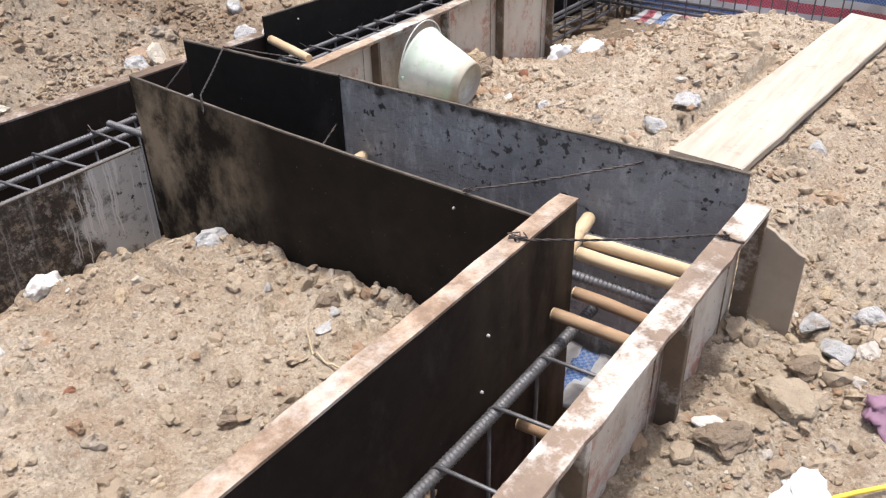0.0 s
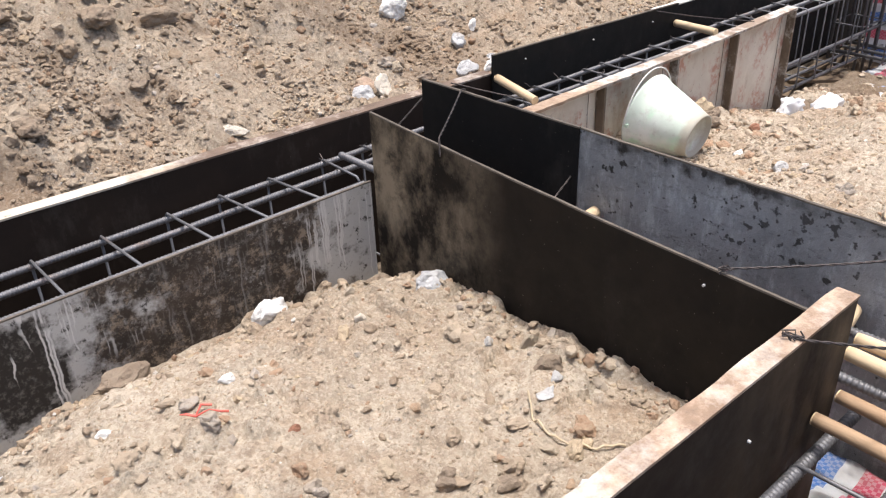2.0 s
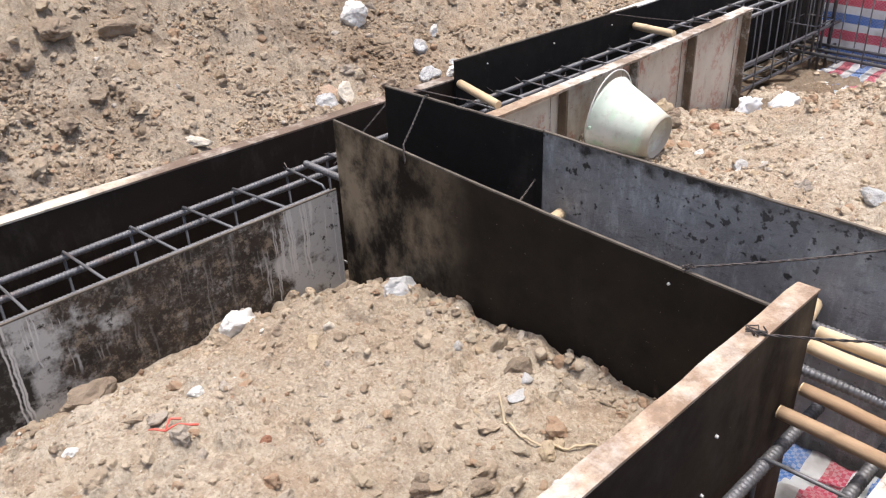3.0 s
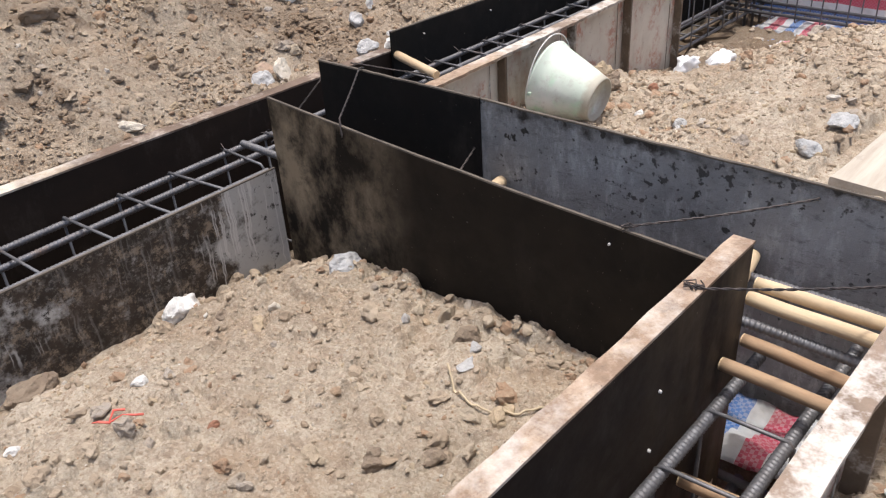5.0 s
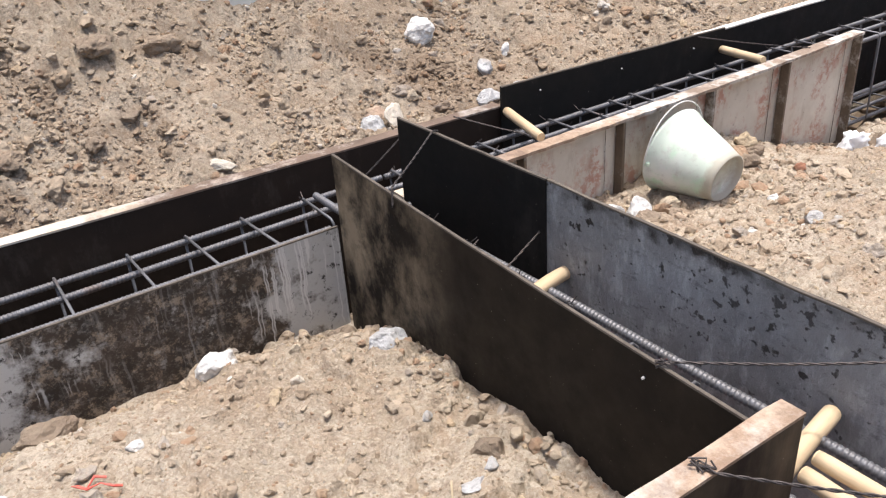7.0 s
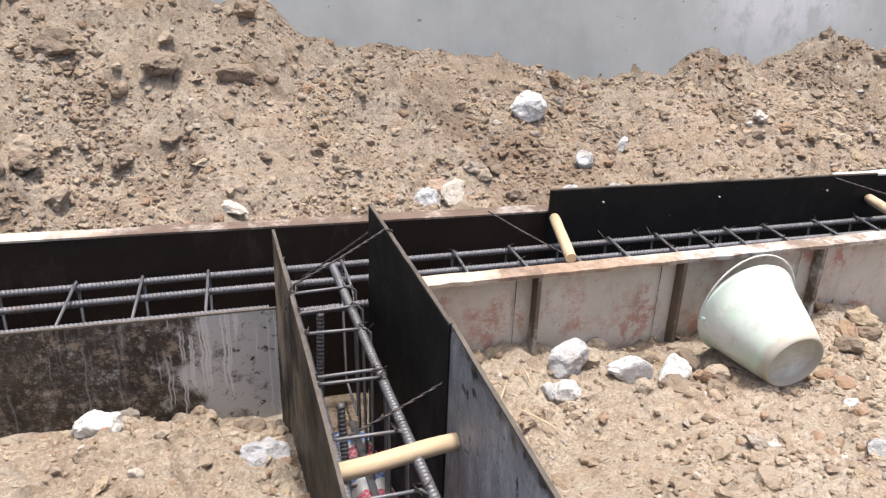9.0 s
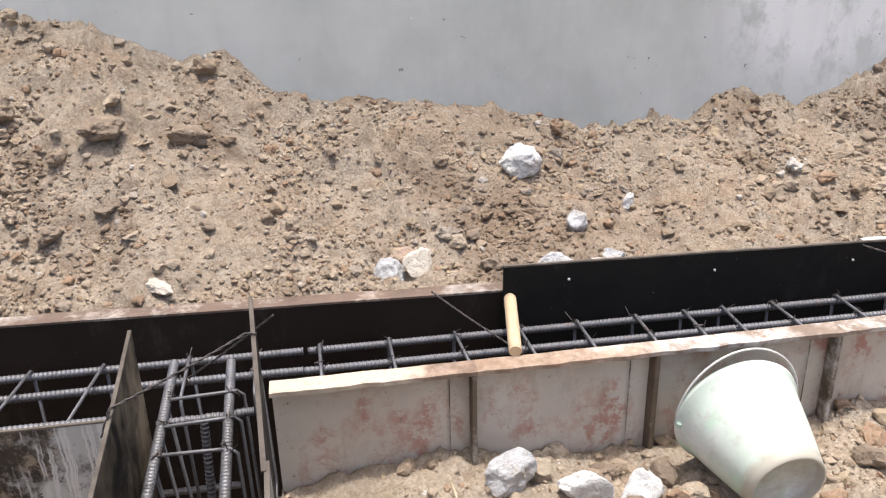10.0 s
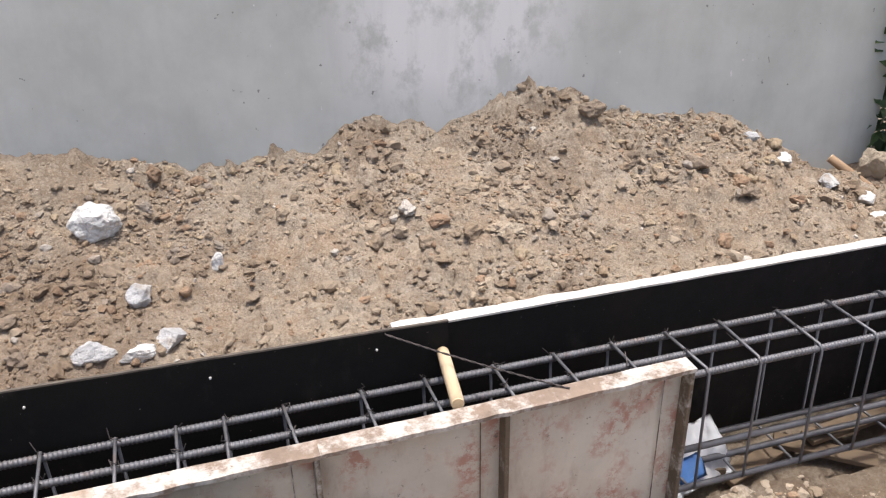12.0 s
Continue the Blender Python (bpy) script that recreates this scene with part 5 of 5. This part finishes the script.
ribbon([on(-2.20, -0.62), on(-2.25, -0.70, 0.012), on(-2.27, -0.74, 0.010)], 0.010, M_PLASTIC, "plastic_scrap", "white plastic scrap by the form board", "litter")
for i, (x, y, a, n) in enumerate([(-0.47, -0.50, 60, 0.12), (-0.42, -0.66, 130, 0.15), (0.07, -0.42, 140, 0.07), (-0.38, -0.44, 95, 0.07)]):
    d = Vector((math.cos(radians(a)), math.sin(radians(a)), 0)) * n / 2
    p, q = Vector(on(x, y, 0.012)) - d, Vector(on(x, y, 0.030)) + d
    m = (p + q) / 2
    solo("splinter", tube([p, m + Vector((0, 0, 0.004)), q], 0.003, 5, radii=[0.0012, 0.0034, 0.0015]), M_ROPE, tuple(m), "thin wood splinter on the earth", "splinter", "splinters")
hose = []
for f in (k / 20 for k in range(21)):
    x, y = -1.24 + 0.24 * f, -2.295 - 0.17 * f + 0.02 * math.sin(f * 4.0)
    hose.append((x, y, max(height(x + dx, y + dy) for dx in (-0.04, 0, 0.04) for dy in (-0.04, 0, 0.04)) + 0.004))
hose = [tuple(sum(p[c] for p in hose[max(0, i - 3):i + 4]) / len(hose[max(0, i - 3):i + 4]) for c in range(3)) for i in range(21)]
solo("hose", tube(hose, 0.0045, 8), M_HOSE, hose[0], "thin yellow hose lying on the ground", "hose", smooth=True)
crumple((-0.87, -2.37, height(-0.87, -2.37) + 0.02), 0.06, M_PURPLE, "dull purple rag on the earth", 17, 0.5)


# ---- loose clods and crumbs, uncountable ----
def scatter(name, label, count, lo, hi, level, seed, area, material=None, dense=False):
    rng = np.random.default_rng(seed)
    shapes = []
    for s in range(10):
        bm = lump(1, 0.82, 0.70, 200 + s + 10 * level, 0.65, level)
        bm.verts.ensure_lookup_table()
        v = np.array([p.co for p in bm.verts])
        f = np.array([[q.index for q in p.verts] for p in bm.faces])
        shapes.append((v, f))
        bm.free()
    x = rng.uniform(area[0], area[1], count * 3)
    y = rng.uniform(area[2], area[3], count * 3)
    z = ground(x, y)
    calm = (x < -0.95) & (y < -0.3) & (y > -1.8)
    thick = 0.5 + 0.35 * vnoise(x * 3.1, y * 3.1, 21) + 0.25 * vnoise(x * 8, y * 8, 22)
    keep = (z > LOW + 0.06) & (y < wall_y(x) - 0.01) & (rng.random(len(x)) < np.where(calm, 0.6, 0.20 + 0.80 * np.clip((thick - 0.36) * 2.4, 0, 1)) + dense)
    # nothing lies on the plank
    keep &= ~((x > -0.05) & (x < 1.72) & (np.abs(y + 1.69 + 0.065 * x) < 0.13))
    x, y, z = x[keep][:count], y[keep][:count], z[keep][:count]
    size = lo * (hi / lo) ** (rng.random(len(x)) ** 2.2)
    # sloping banks carry the coarser lumps
    size *= np.where((x < -0.95) & (y < -0.3) & (y > -1.8), 0.7, 1.0)
    vs, fs, base = [], [], 0
    for i in range(len(x)):
        v, f = shapes[rng.integers(10)]
        a, b = rng.uniform(0, 2 * np.pi), rng.uniform(-0.7, 0.7)
        ca, sa, cb, sb = np.cos(a), np.sin(a), np.cos(b), np.sin(b)
        m = np.array([[ca, -sa, 0], [sa, ca, 0], [0, 0, 1]]) @ np.array([[1, 0, 0], [0, cb, -sb], [0, sb, cb]])
        st = rng.uniform(0.75, 1.25, 3)
        vs.append((v * st * size[i]) @ m.T + (x[i], y[i], z[i] + size[i] * 0.12))
        fs.append(f + base)
        base += len(v)
    me = bpy.data.meshes.new(name)
    me.from_pydata(np.concatenate(vs).tolist(), [], np.concatenate(fs).tolist())
    me.materials.append(material or M_CLOD)
    return tagged(new(name, me), label, "clods", kind="stuff")


for i, (x, y, a, n) in enumerate([(1.95, -0.12, 20, 0.34), (2.15, -0.16, -35, 0.30), (1.80, -0.08, 70, 0.16), (2.3, -0.10, 8, 0.4)]):
    b = block(-n / 2, n / 2, -0.028, 0.028, -0.009, 0.009, 0.002)
    z = LOW + 0.035 + 0.012 * i
    b.transform(Matrix.Translation((x, y, z)) @ pose(0, 0, 0, 4, 3, a))
    solo("board_offcut", b, M_OLD, (x, y, z), "old brown board offcut on the trench bottom", "board", "board offcuts")
NEAR, BANK = (-2.6, 2.5, -2.5, -0.26), (-2.6, 3.4, 0.05, 1.28)
CORNER = (-1.3, 0.9, -2.5, -1.75)
CELL, YARD, BY_WALL = (-2.5, -1.0, -1.74, -0.38), (-0.75, 2.2, -1.7, -0.29), (-2.3, 3.3, 0.05, 1.28)
for area, dark, name, where in ((NEAR, None, "coarse_clods", "over the ground"), (BANK, M_SPOIL_CLOD, "coarse_clods", "on the spoil bank")):
    scatter(name, "coarse brown earth clods strewn " + where, 130, 0.030, 0.050, 3, 30 + bool(dark), area, dark)
    scatter(name, "fist-sized brown earth clods strewn " + where, 520, 0.018, 0.034, 2, 40 + bool(dark), area, dark)
    scatter("earth_clods", "loose brown earth clods strewn " + where, 2300, 0.011, 0.023, 2, 50 + bool(dark), area, dark)
scatter("earth_clods", "small brown earth clods rolled down the spoil bank", 4500, 0.007, 0.016, 1, 71, BY_WALL, M_SPOIL_CLOD)
scatter("edge_clods", "earth clods fallen along the foot of the form board", 170, 0.010, 0.032, 2, 41, (-1.10, -1.02, -1.65, -0.42), None, True)
scatter("edge_clods", "earth clods fallen along the foot of the form board", 190, 0.010, 0.030, 2, 42, (-2.5, -1.05, -0.46, -0.385), None, True)
for area, dark, small, tiny, where in ((CELL, None, 2600, 13000, "inside the formwork"), (YARD, None, 5000, 11000, "beside the trench"), (CORNER, None, 2400, 6000, "at the trench corner"), (BY_WALL, M_SPOIL_CLOD, 13500, 9000, "on the spoil bank")):
    scatter("earth_crumbs", "small crumbs of dry earth lying " + where, small, 0.005, 0.012, 1, 60 + small, area, dark)
    scatter("gravel", "fine gravel and grit lying " + where, tiny, 0.0022, 0.006, 1, 61 + small, area, dark, True)
